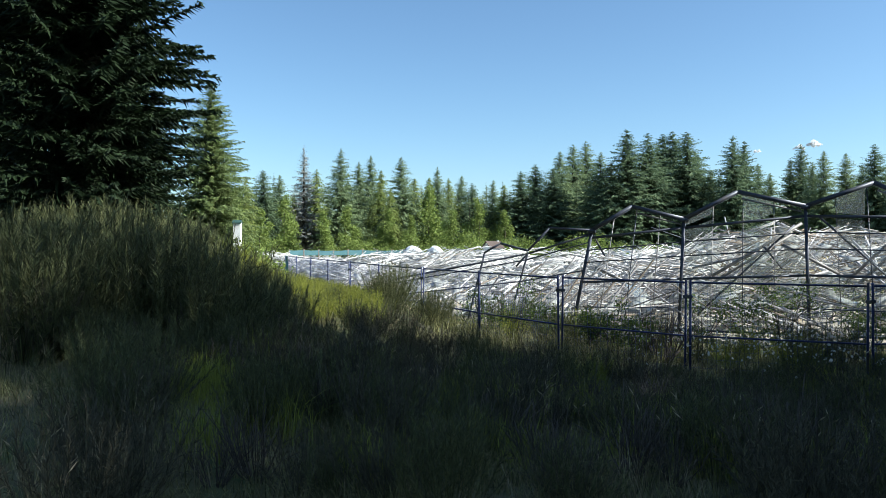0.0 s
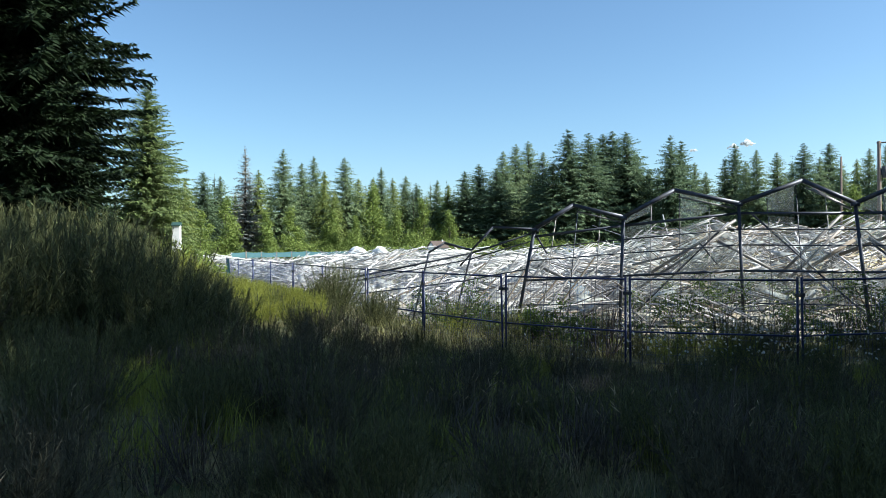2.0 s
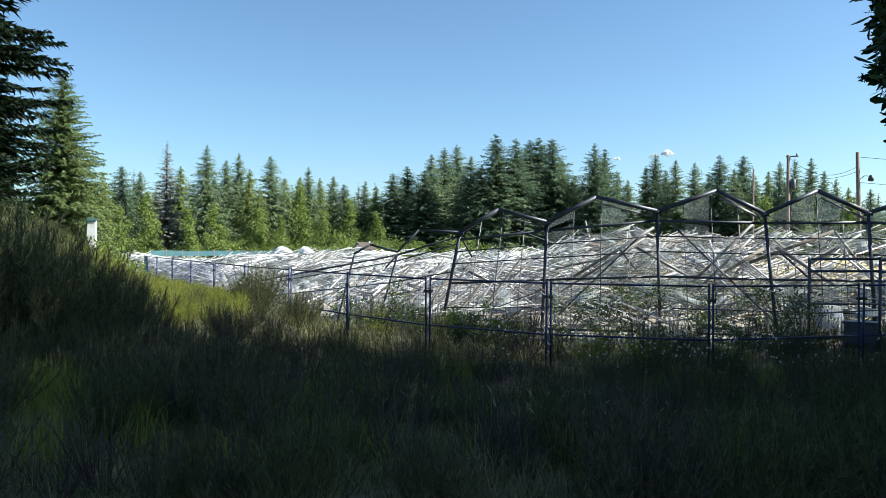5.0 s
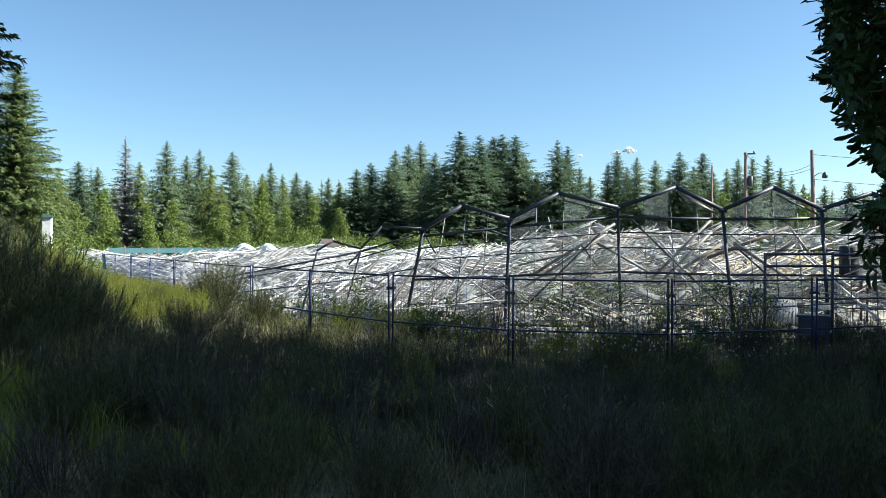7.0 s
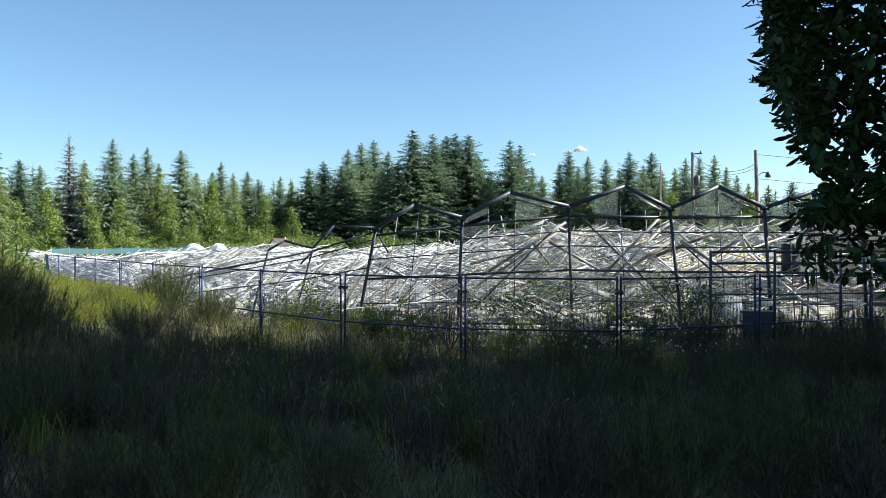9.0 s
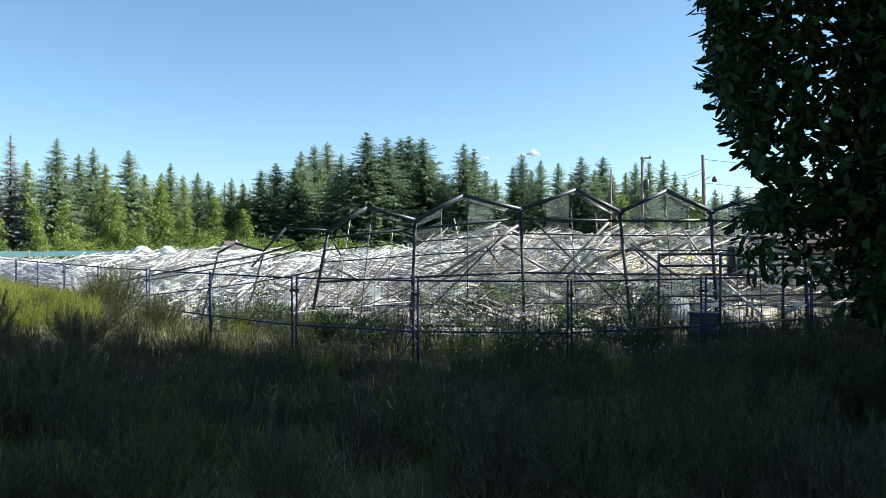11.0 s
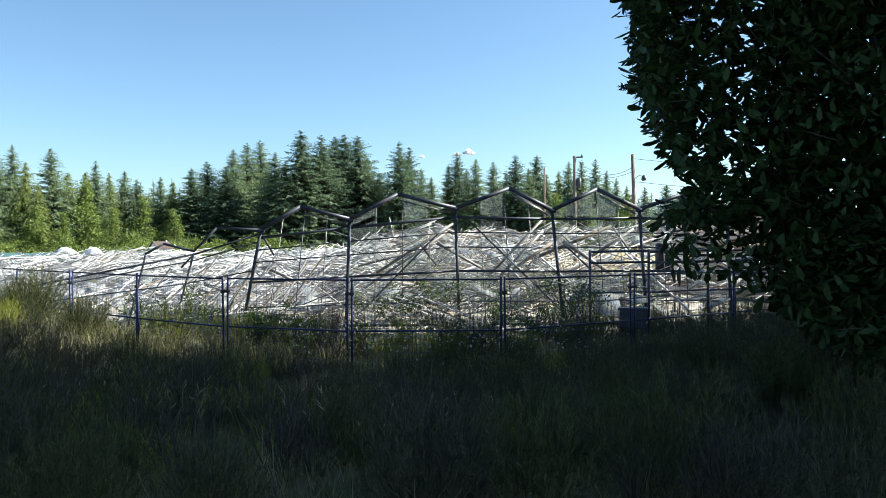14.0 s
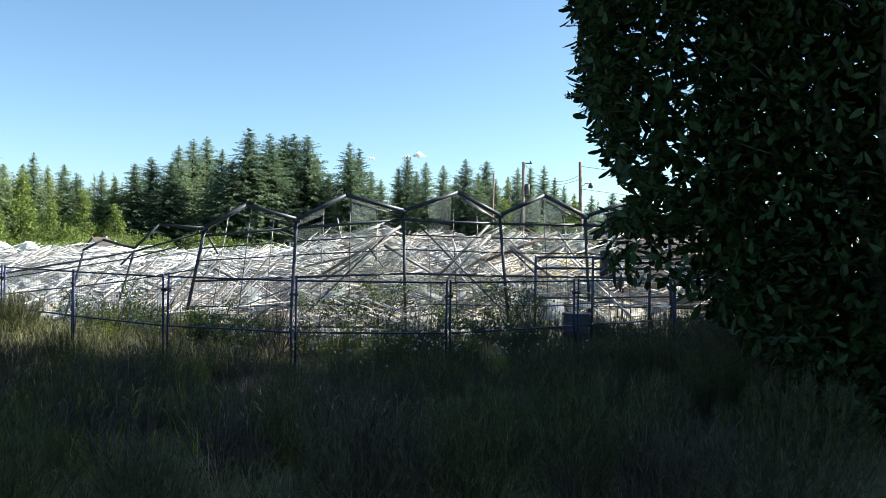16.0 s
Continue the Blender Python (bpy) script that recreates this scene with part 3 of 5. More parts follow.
# long beams and gutters fallen across the standing bays
for u, z, u1, z1, w in ((-3.34, 1.64, -0.68, 3.34, 0.075), (-3.5, 1.30, -0.9, 3.05, 0.06), (0.45, 1.67, 2.23, 3.51, 0.065), (1.22, 1.88, 2.49, 2.72, 0.08), (2.82, 2.76, 4.48, 1.66, 0.09), (3.74, 2.29, 5.13, 3.15, 0.07), (2.07, 2.29, 4.40, 3.24, 0.08),
                        (-1.20, 2.72, 0.36, 1.84, 0.07), (1.39, 4.21, 2.40, 3.59, 0.05), (-6.65, 1.99, -5.53, 1.45, 0.07), (-3.70, 2.00, -1.91, 2.46, 0.05), (1.90, 1.50, 2.91, 0.82, 0.08), (4.40, 3.24, 5.05, 2.38, 0.05), (0.6, 1.45, 2.2, 3.1, 0.07)):
    v, v1 = 1.0, 1.1
    beam("fallen_beam", gh(u, v, z), gh(u1, v1, z1), w, w * 1.2, M_RUSTY if w == 0.08 else M_GREYALU, greenhouse)
# rusty heating pipes
n = 70
u, v = R.uniform(-14, 8, n), R.uniform(0.8, 14, n)
k = in_wreck(u, v)
u, v = u[k], v[k]
n = len(u)
L, a = R.uniform(2, 5, n), R.normal(0.3, 0.7, n)
z0, z1 = R.uniform(0.1, 1.0, n), R.uniform(0.1, 1.5, n)
part("heating_pipework", bar_mesh("heating_pipework", gh(u, v, z0), gh(u + L * np.cos(a), v + np.abs(L * np.sin(a)), z1), 0.05, 0.05, M_RUSTY), greenhouse, "rusty bent heating pipes")["kind"] = "stuff"


def sheet(name, size_u, size_v, crumple, material, seed):
    """A crumpled sheet, as a mesh round its middle."""
    q = random.Random(seed)
    nx, ny = 7, 5
    V = [(size_u * (i / (nx - 1) - 0.5) + q.gauss(0, 0.04), size_v * (j / (ny - 1) - 0.5) + q.gauss(0, 0.04), q.gauss(0, crumple)) for j in range(ny) for i in range(nx)]
    F = [(j * nx + i, j * nx + i + 1, (j + 1) * nx + i + 1, (j + 1) * nx + i) for j in range(ny - 1) for i in range(nx - 1)]
    V2 = [(x, y, z - 0.012) for x, y, z in V]
    o = len(V)
    F2 = [(d + o, c + o, b + o, a + o) for a, b, c, d in F]
    rim = [j * nx for j in range(ny)], [j * nx + nx - 1 for j in range(ny)], list(range(nx)), list(range((ny - 1) * nx, ny * nx))
    F3 = [(e[i], e[i + 1], e[i + 1] + o, e[i] + o) for e in rim for i in range(len(e) - 1)]
    return mesh_of(name, V + V2, F + F2 + F3, material)




def shard(seed):
    """A flat broken sheet with five or six uneven corners."""
    q = random.Random(seed)
    n = q.randint(5, 6)
    P = [(0.42 * q.uniform(0.55, 1) * math.cos(6.283 * (k + q.uniform(-0.3, 0.3)) / n), 0.3 * q.uniform(0.55, 1) * math.sin(6.283 * (k + q.uniform(-0.3, 0.3)) / n)) for k in range(n)]
    V = [(x, y, 0.0) for x, y in P] + [(x, y, 0.008) for x, y in P]
    return mesh_of("plastic_sheet", V, [tuple(range(n))[::-1], tuple(range(n, 2 * n))] + [(k, (k + 1) % n, n + (k + 1) % n, n + k) for k in range(n)], M_PLASTIC)


sheets = [shard(s) for s in range(4)]
shards = [sheet("fallen_pane", 0.75, 1.3, 0.0, M_SHARD, 10 + s) for s in range(2)]
for i in range(70):
    u, v = R.uniform(-22, 8), R.uniform(0, 1) ** 1.5 * 34 + 0.5
    if not in_wreck(np.array(u), np.array(v)):
        continue
    glassy = i % 5 < 2
    top = float(heap_top(u, v))
    z = R.uniform(0.12, 0.6) if not glassy else top * R.uniform(0.4, 0.95)
    me = shards[i % 2] if glassy else sheets[i % 4]
    ob = part("fallen_pane" if glassy else "plastic_sheet", me, greenhouse, m=pose(*gh(u, v, z), R.normal(12, 25), R.normal(0, 20), R.uniform(0, 360)))

# ---- fence ----
POSTS = [(-26.1, 23.0), (-23.4, 21.4), (-20.7, 19.8), (-18.0, 18.2), (-15.3, 16.6), (-12.5, 14.9), (-9.77, 13.5), (-7.3, 12.35), (-4.85, 11.4), (-2.3, 11.05), (0.52, 11.3), (3.2, 12.6), (5.84, 13.9), (8.5, 15.2)]
POSTS = [tuple(float(c) for c in to_world(x, y)) for x, y in POSTS]
FENCE_TOP = 2.05


def pipe(name, a, b, r, material, parent, label=""):
    return part(name, tube_mesh(name, [a, b], [r, r], material, 8), parent, label)


fence = thing("temporary_fence", "blue steel temporary fence with wire mesh panels in tall grass", "fence")


def fence_panel(x0, y0, x1, y1, tilt):
    base = FENCE_TOP - 1.75
    d = math.hypot(x1 - x0, y1 - y0)
    ob = new("fence_panel")
    ob.parent = fence
    ob.matrix_basis = pose(x0, y0, base, 0, 0, math.degrees(math.atan2(y1 - y0, x1 - x0))) @ pose(0, 0, 0, tilt, 0, 0)
    e0, e1 = 0.045, d - 0.045
    pipe("post", (e0, 0, -0.08), (e0, 0, 1.79), 0.021, M_BLUE, ob)
    pipe("post", (e1, 0, -0.08), (e1, 0, 1.79), 0.021, M_BLUE, ob)
    for z, name in ((1.74, "top_rail"), (0.80, "middle_rail"), (0.04, "bottom_rail")):
        pipe(name, (e0, 0.002, z), (e1, 0.002, z), 0.017 if z > 0.1 else 0.012, M_BLUE, ob)
    xs = np.arange(e0 + 0.06, e1, 0.075)
    zs = np.arange(0.1, 1.72, 0.15)
    A = np.concatenate([np.stack([xs, 0 * xs, 0 * xs + 0.05], -1), np.stack([0 * zs + e0, 0 * zs + 0.004, zs], -1)])
    B = np.concatenate([np.stack([xs, 0 * xs, 0 * xs + 1.73], -1), np.stack([0 * zs + e1, 0 * zs + 0.004, zs], -1)])
    part("wire_mesh", bar_mesh("wire_mesh", A, B, 0.0036, 0.0036, M_WIRE), ob)
    for x in (e0, e1):
        part("clamp", box_mesh("clamp", x - 0.04, -0.035, 1.46, x + 0.04, 0.035, 1.52, M_STEEL, 0.008), ob, "steel clamp")
    return ob


for i in range(len(POSTS) - 1):
    (a, b), (c, d) = POSTS[i], POSTS[i + 1]
    fence_panel(a, b, c, d, (-0.6, 0.4, -0.5, 0.5, -0.7, 0.6, -0.4, 1.0, -0.6, 0.4, -0.8, 0.5, -1.0)[i])
for i, (x, y) in enumerate(POSTS[8:12]):
    part("foot", box_mesh("foot", -0.3, -0.1, 0, 0.3, 0.1, 0.13, M_YELLOW, 0.03), fence, "yellow plastic foot block", pose(x, y, FENCE_TOP - 1.83, 0, 0, 80 + 20 * i))

# blue sheet hung over the far end of the fence
(ax_, ay_), (bx_, by_) = POSTS[0], POSTS[1]
V, F = [], []
for off in (0.0, 0.012):
    for j in range(8):
        for i in range(7):
            t = 0.12 + 0.24 * i / 6
            fold = 0.035 * math.sin(i * 1.9 + 0.4 * j) - 0.05 - off
            V.append((ax_ + (bx_ - ax_) * t, ay_ + (by_ - ay_) * t + fold, FENCE_TOP - 0.02 - 0.11 * j - 0.02 * math.sin(i)))
for o in (0, 56):
    F += [(o + j * 7 + i, o + j * 7 + i + 1, o + (j + 1) * 7 + i + 1, o + (j + 1) * 7 + i) for j in range(7) for i in range(6)]
blue_sheet = new("blue_sheet", mesh_of("blue_sheet", V, F, surface("blue_sheeting", (0.06, 0.20, 0.42), (0.12, 0.32, 0.58), 3.0, 0.5, bump=0.3)))
tagged(blue_sheet, "bright blue plastic sheet hanging on the wire fence", "sheet")

# ---- trees ----
def conifer_meshes(tag, seed, height, radius, whorls, per, twigs, bare, droop, needles, twig_w, gap=0.0, power=0.85, frond=1.0, hang=0.55, low=0.0, ragged=0.45, sag=-0.2):
    """Trunk and crown of a conifer: whorls of drooping branches, each feathered with flat sprays."""
    q = np.random.RandomState(seed)
    zs = np.linspace(0, height * 0.985, 9)
    bend = q.normal(0, 0.012 * height, 2)
    trunk = tube_mesh(tag + "_trunk", [(bend[0] * (z / height) ** 2, bend[1] * (z / height) ** 2, z - 0.3) for z in zs], [0.017 * height * (1 - z / height) + 0.015 for z in zs], M_BARK, 7)
    V, A, B = [], [], []
    for w in range(whorls):
        turn = q.uniform(0, 6.28)
        for b in range(per):
            if q.rand() < gap:
                continue
            f = min(max(bare + (1 - bare) * (w + q.uniform(-1.5, 1.5)) / whorls, bare), 0.993)
            z = f * height
            reach = radius * ((1 - f) / (1 - bare)) ** power * (0.92 if f > bare + 0.12 else 0.65 + 2.2 * (f - bare)) * (1 - low * (1 - min(1.0, f / 0.36)) ** 1.3)
            a = turn + 6.283 * b / per + q.normal(0, 0.3)
            r = max(0.006 * height, reach * q.uniform(ragged, 1.15))
            up = 0.06 + 0.4 * (f - 0.35) + q.normal(0, 0.14)
            d = np.array([math.cos(a), math.sin(a), 0])
            side = np.array([-math.sin(a), math.cos(a), 0])
            root = np.array([bend[0] * f * f, bend[1] * f * f, z])
            nt = max(3, int(twigs * (0.35 + 0.65 * r / radius)))
            s = (np.arange(nt) + q.rand(nt)) / nt
            mid = root + d * (r * s)[:, None] + np.array([0, 0, 1.0]) * (r * (up * s - droop * s * s))[:, None]
            ln = frond * (0.36 * r + 0.07) * (1.05 - 0.75 * s) * q.uniform(0.7, 1.3, nt)
            sg = np.where(np.arange(nt) % 2 == 0, 1.0, -1.0)
            fan = q.uniform(0.45, 1.1, nt)
            dirn = d * np.cos(fan)[:, None] + side * (sg * np.sin(fan))[:, None] + np.array([0, 0, 1.0]) * q.normal(sag, 0.34, nt)[:, None]
            across = np.cross(dirn, np.array([0, 0, 1.0])) * 0.75 + np.array([0, 0, 1.0]) * q.normal(0, hang, nt)[:, None]
            across /= np.linalg.norm(across, axis=1, keepdims=True) + 1e-6
            wd = twig_w * (0.22 + 0.78 * r / radius) * q.uniform(0.7, 1.3, nt)
            tip = mid + dirn * ln[:, None]
            heel = mid + dirn * (ln * 0.1)[:, None]
            V.append(np.stack([heel + across * wd[:, None] * 0.5, tip, heel - across * wd[:, None] * 0.5], 1).reshape(-1, 3))
            A.append(root), B.append(root + d * r * 0.9 + np.array([0, 0, r * (up * 0.9 - droop * 0.81)]))
    V = np.concatenate(V)
    F = np.arange(len(V)).reshape(-1, 3)
    crown = mesh_np(tag + "_crown", V, F, needles)
    lw = min(0.03, 0.0018 * height)
    A, B = np.array(A[::3]), np.array(B[::3])
    side = np.cross(B - A, [0, 0, 1.0])
    side *= (lw / 2 / np.linalg.norm(side, axis=1))[:, None]
    drop = np.array([0, 0, lw])
    LV = np.stack([A - side, A + side, B, A - side, A + side, A - drop], 1)
    limbs = mesh_np(tag + "_limbs", LV.reshape(-1, 3), (np.array([(0, 1, 2), (0, 5, 2), (1, 2, 5)])[None] + 6 * np.arange(len(A))[:, None, None]).reshape(-1, 3), M_BARK)
    return trunk, crown, limbs


def tree(meshes, label, at, group="", name="conifer_tree"):
    ob = thing(name, label, "tree", group, at=at)
    for n, me in zip(("trunk", "crown", "branchwork"), meshes):
        part(n, me, ob)["kind"] = "" if n == "trunk" else "stuff"
    return ob


def leaf_cloud(tag, seed, lumps, count, size, material, spread=0.22):
    """A crown of small leaves gathered in uneven lumps (x, y, z, radius)."""
    q = np.random.RandomState(seed)
    w = np.array([l[3] ** 2 for l in lumps])
    pick = q.choice(len(lumps), count, p=w / w.sum())
    L = np.array(lumps)[pick]
    d = q.normal(0, 1, (count, 3))
    d /= np.linalg.norm(d, axis=1, keepdims=True)
    P = L[:, :3] + d * (L[:, 3] * q.uniform(0.35, 1.0, count) ** 0.5 * (1 + q.normal(0, spread, count)))[:, None]
    a = q.normal(0, 1, (count, 3))
    a /= np.linalg.norm(a, axis=1, keepdims=True)
    b = np.cross(a, q.normal(0, 1, (count, 3)))
    b /= np.linalg.norm(b, axis=1, keepdims=True) + 1e-6
    s = size * q.uniform(0.6, 1.4, count)[:, None]
    V = np.stack([P - a * s, P + b * s * 0.5, P + a * s, P - b * s * 0.5], 1).reshape(-1, 3)
    return mesh_np(tag + "_crown", V, np.arange(4 * count).reshape(-1, 4), material)


def again(src, m):
    """A copy of a thing at the pose and size m, whatever the size of the first."""
    return copy_thing(src, m @ Matrix.Diagonal([1 / c for c in src.matrix_basis.to_scale()] + [1]))


FIRS = [conifer_meshes("fir", 20 + i, 20.0, 5.6 + 0.4 * i, 88, 8, 34, 0.03, 0.14, M_FIR, 0.40, gap=0.10, power=0.72, frond=0.62, hang=0.9, ragged=0.5, sag=-0.5) for i in range(6)]
DARKS = [conifer_meshes("dark_fir", 40 + i, 20.0, 6.4 + 0.45 * i, 88, 8, 34, 0.03, 0.14, M_DARKFIR, 0.42, gap=0.10, power=0.68, frond=0.62, hang=0.9, ragged=0.5, sag=-0.45) for i in range(5)]
CEDARS = [conifer_meshes("cedar", 60 + i, 20.0, 5.6 + 0.4 * i, 80, 8, 34, 0.02, 0.70, M_CEDAR, 0.38, gap=0.05, power=0.70, frond=0.55, hang=1.2, ragged=0.55, sag=-0.8) for i in range(4)]
PALES = [conifer_meshes("thin_fir", 70, 20.0, 4.0, 56, 8, 30, 0.1, 0.1, M_PALE, 0.34, gap=0.12, power=0.8, frond=0.8, hang=0.6)]
LOWS = [conifer_meshes("inner_fir", 50 + i, 20.0, 5.2 + 0.3 * i, 34, 7, 14, 0.03, 0.3, M_FIR if i < 2 else M_DARKFIR, 0.8, gap=0.05, power=0.8, frond=0.75, hang=1.0) for i in range(4)]
KINDS = {"i": (LOWS, "green fir standing deeper in the wood"), "f": (FIRS, "tall sunlit green fir at the edge of the wood"), "d": (DARKS, "tall dark green fir at the edge of the wood"),
         "c": (CEDARS, "broad light green cedar at the edge of the wood"), "p": (PALES, "thin pale half-dead fir rising above the wood")}
first = {}
rt = random.Random(3)


def stand(rows, dist, group):
    """A stand of trees: bearing, elevation of the top in degrees, kind, and girth."""
    for az, el, kind, girth in rows:
        dd = dist * rt.uniform(0.93, 1.1)
        h = 2.7 + dd * climb(el)
        x, y = polar(az, dd)
        meshes, label = KINDS[kind]
        i = rt.randrange(len(meshes))
        girth *= {"f": 1.2, "d": 1.2, "c": 1.3, "p": 1.25}.get(kind, 1.0)
        m = pose(x, y, 0, 0, 0, rt.uniform(0, 360)) @ Matrix.Diagonal((girth * h / 20, girth * h / 20, h / 20, 1))
        if (kind, i) not in first:
            first[kind, i] = tree(meshes[i], label, (0, 0, 0), group)
            first[kind, i].matrix_basis = m
        else:
            tagged(again(first[kind, i], m), group=group)


LEFT = [(-54.5, 6.6, "f", 1), (-53.2, 5.4, "c", 1), (-52.0, 6.0, "c", 1), (-50.4, 6.7, "d", 0.9), (-49.0, 6.3, "f", 0.9), (-48.0, 4.6, "c", 1.1), (-46.9, 9.0, "p", 1.0), (-45.8, 6.9, "c", 1.15),
        (-43.6, 8.8, "f", 0.8), (-42.9, 6.0, "c", 1.0), (-41.8, 7.6, "f", 0.9), (-40.7, 8.2, "f", 0.8), (-39.8, 6.9, "c", 0.9), (-38.9, 5.2, "c", 0.9), (-37.8, 8.1, "f", 0.9), (-36.7, 6.2, "c", 1.1)]
MIDDLE = [(-35.3, 6.3, "c", 1.0), (-34.5, 7.2, "f", 0.8), (-33.4, 6.2, "c", 1.0), (-32.3, 6.4, "f", 0.9), (-31.3, 5.7, "d", 0.9), (-30.3, 4.6, "c", 1.0), (-29.4, 6.0, "f", 0.9), (-28.3, 5.6, "c", 0.9),
          (-27.3, 4.3, "d", 1.0), (-26.7, 6.8, "d", 1.1), (-25.3, 7.4, "d", 1.1), (-23.9, 7.0, "d", 1.1), (-23.2, 8.6, "f", 1.0), (-22.0, 9.2, "f", 1.1), (-20.7, 9.4, "f", 1.1), (-19.6, 8.4, "f", 1.1)]
HIGH = [(-18.6, 7.6, "d", 1.1), (-17.0, 10.4, "d", 1.15), (-15.3, 10.0, "d", 1.0), (-14.1, 9.9, "d", 1.1), (-13.0, 10.1, "d", 1.1), (-11.7, 10.0, "d", 1.0), (-10.9, 8.0, "d", 1.0), (-9.8, 6.6, "f", 1.0), (-8.0, 9.5, "d", 0.8), (-7.1, 9.0, "d", 0.9), (-6.0, 7.0, "f", 1.0), (-5.0, 6.2, "f", 0.9)]
RIGHT = [(-3.5, 7.4, "f", 0.8), (-2.6, 8.5, "d", 0.75), (-1.8, 7.0, "f", 0.8), (-0.9, 7.9, "f", 0.75), (0.8, 7.6, "f", 0.8), (1.8, 6.6, "f", 1.0), (2.8, 8.2, "d", 0.9), (4.0, 7.0, "f", 0.9), (4.6, 8.1, "d", 0.9), (5.6, 6.4, "f", 0.9), (6.8, 6.7, "c", 0.8), (7.6, 7.5, "f", 0.75), (8.9, 7.6, "f", 0.8), (10.1, 7.7, "f", 0.8), (11.1, 6.6, "f", 0.9), (12.0, 5.9, "f", 0.8), (12.9, 5.2, "c", 0.8), (14.5, 5.0, "f", 1.0), (16.5, 5.2, "d", 1.0), (19.0, 5.6, "f", 1.0)]
stand(LEFT, 112, "far wood")
stand(MIDDLE, 118, "far wood")
stand(HIGH, 112, "far wood")
stand(RIGHT, 120, "far wood")
# the deeper rows of the wood
deep = [(az + rt.uniform(-0.5, 0.5), 5.1 + 0.8 * math.sin(az * 0.35) + rt.uniform(-0.6, 0.6) + (1.6 if -27 < az < -8 else 0), "i", 1.2) for i, az in enumerate(np.arange(-62, 30, 1.55))]
stand(deep, 132, "far wood, second row")
deep = [(az + rt.uniform(-0.5, 0.5), 4.5 + rt.uniform(-0.7, 0.7) + (1.8 if -26 < az < -9 else 0), "i", 1.2) for i, az in enumerate(np.arange(-62, 30, 1.1))]
stand(deep, 124, "far wood, inner row")

# light green shrubs along the foot of the wood
SHRUBS = [leaf_cloud("shrub", 80 + i, [(math.cos(a) * 1.2, math.sin(a) * 1.2, 1.4 + 0.7 * math.sin(a * 2 + i), 1.1) for a in (0, 1.3, 2.4, 3.6, 5.0)] + [(0, 0, 2.3, 1.2)], 1700, 0.125, M_SHRUB) for i in range(3)]
shrub_first = []
for i, az in enumerate(np.concatenate([np.arange(-57, -20, 0.95), np.arange(-20, 18, 2.6)])):
    x, y = polar(az + rt.uniform(-0.4, 0.4), rt.uniform(92, 103))
    s = rt.uniform(0.6, 1.3)
    m = pose(x, y, -0.2, 0, 0, rt.uniform(0, 360)) @ Matrix.Diagonal((s, s, s * rt.uniform(0.8, 1.2), 1))
    if len(shrub_first) < 3:
        ob = thing("shrub", "light green leafy shrub at the foot of the wood", "shrub", "shrubs along the wood")
        part("crown", SHRUBS[i % 3], ob)
        part("stem", tube_mesh("stem", [(0, 0, -0.3), (0.05, 0, 1.0), (0, 0.1, 2.2)], [0.08, 0.06, 0.02], M_BARK, 6), ob)
        ob.matrix_basis = m
        shrub_first.append(ob)
    else:
        again(shrub_first[i % 3], m)

# leafy trees among the firs
def leafy_meshes(seed):
    q = random.Random(seed)
    lumps = [(q.gauss(0, 1.5) * (1.2 - k / 14), q.gauss(0, 1.5) * (1.2 - k / 14), 1.6 + 10.5 * k / 13, 1.75 - 0.07 * k) for k in range(14)]
    crown = leaf_cloud("leafy_tree", seed, lumps, 3600, 0.24, M_SHRUB, 0.3)
    return tube_mesh("leafy_trunk", [(0, 0, -0.3), (0.1, 0, 3), (0, 0.15, 7), (0, 0, 11)], [0.2, 0.17, 0.1, 0.03], M_BARK, 7), crown


leafy_first = []
for i, (az, d, h) in enumerate(((-35.4, 108, 13.2), (-52.8, 96, 9.5), (-48.6, 100, 10.5), (-30.6, 108, 11), (-33.0, 100, 8.5), (-39.0, 100, 8.5), (-43.0, 99, 9.0), (-50.8, 94, 8.0), (-28.2, 104, 8.5), (-37.0, 98, 7.5), (-45.0, 97, 8.0), (-56.5, 80, 8.5), (6.7, 108, 11.5), (13.3, 104, 10.5), (17.5, 100, 10))):
    x, y = polar(az, d)
    m = pose(x, y, 0, 0, 0, 77 * i) @ Matrix.Diagonal((h / 13, h / 13, h / 13, 1))
    if len(leafy_first) < 3:
        ob = thing("leafy_tree", "light green leafy tree among the firs", "tree", "leafy trees")
        for nm_, me in zip(("trunk", "crown"), leafy_meshes(400 + i)):
            part(nm_, me, ob)
        ob.matrix_basis = m
        leafy_first.append(ob)
    else:
        again(leafy_first[i % 3], m)

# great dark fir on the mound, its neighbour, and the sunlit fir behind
big = conifer_meshes("mound_fir", 90, 21.5, 3.7, 130, 12, 190, 0.02, -0.05, M_SHADEFIR, 0.11, gap=0.10, power=0.42, frond=0.42, hang=1.1, low=0.18, ragged=0.55, sag=-0.35)
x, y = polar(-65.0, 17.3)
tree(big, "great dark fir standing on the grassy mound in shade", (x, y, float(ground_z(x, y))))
big2 = conifer_meshes("second_mound_fir", 91, 20.0, 3.7, 90, 11, 130, 0.02, -0.03, M_SHADEFIR, 0.13, gap=0.12, power=0.5, frond=0.42, hang=1.1, low=0.3, ragged=0.5, sag=-0.35)
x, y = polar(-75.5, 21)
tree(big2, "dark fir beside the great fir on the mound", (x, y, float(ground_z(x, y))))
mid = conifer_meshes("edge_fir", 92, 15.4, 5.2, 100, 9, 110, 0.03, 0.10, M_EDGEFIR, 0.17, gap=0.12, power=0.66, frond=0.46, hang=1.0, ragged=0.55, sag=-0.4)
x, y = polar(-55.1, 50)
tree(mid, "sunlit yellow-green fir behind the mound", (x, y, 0))

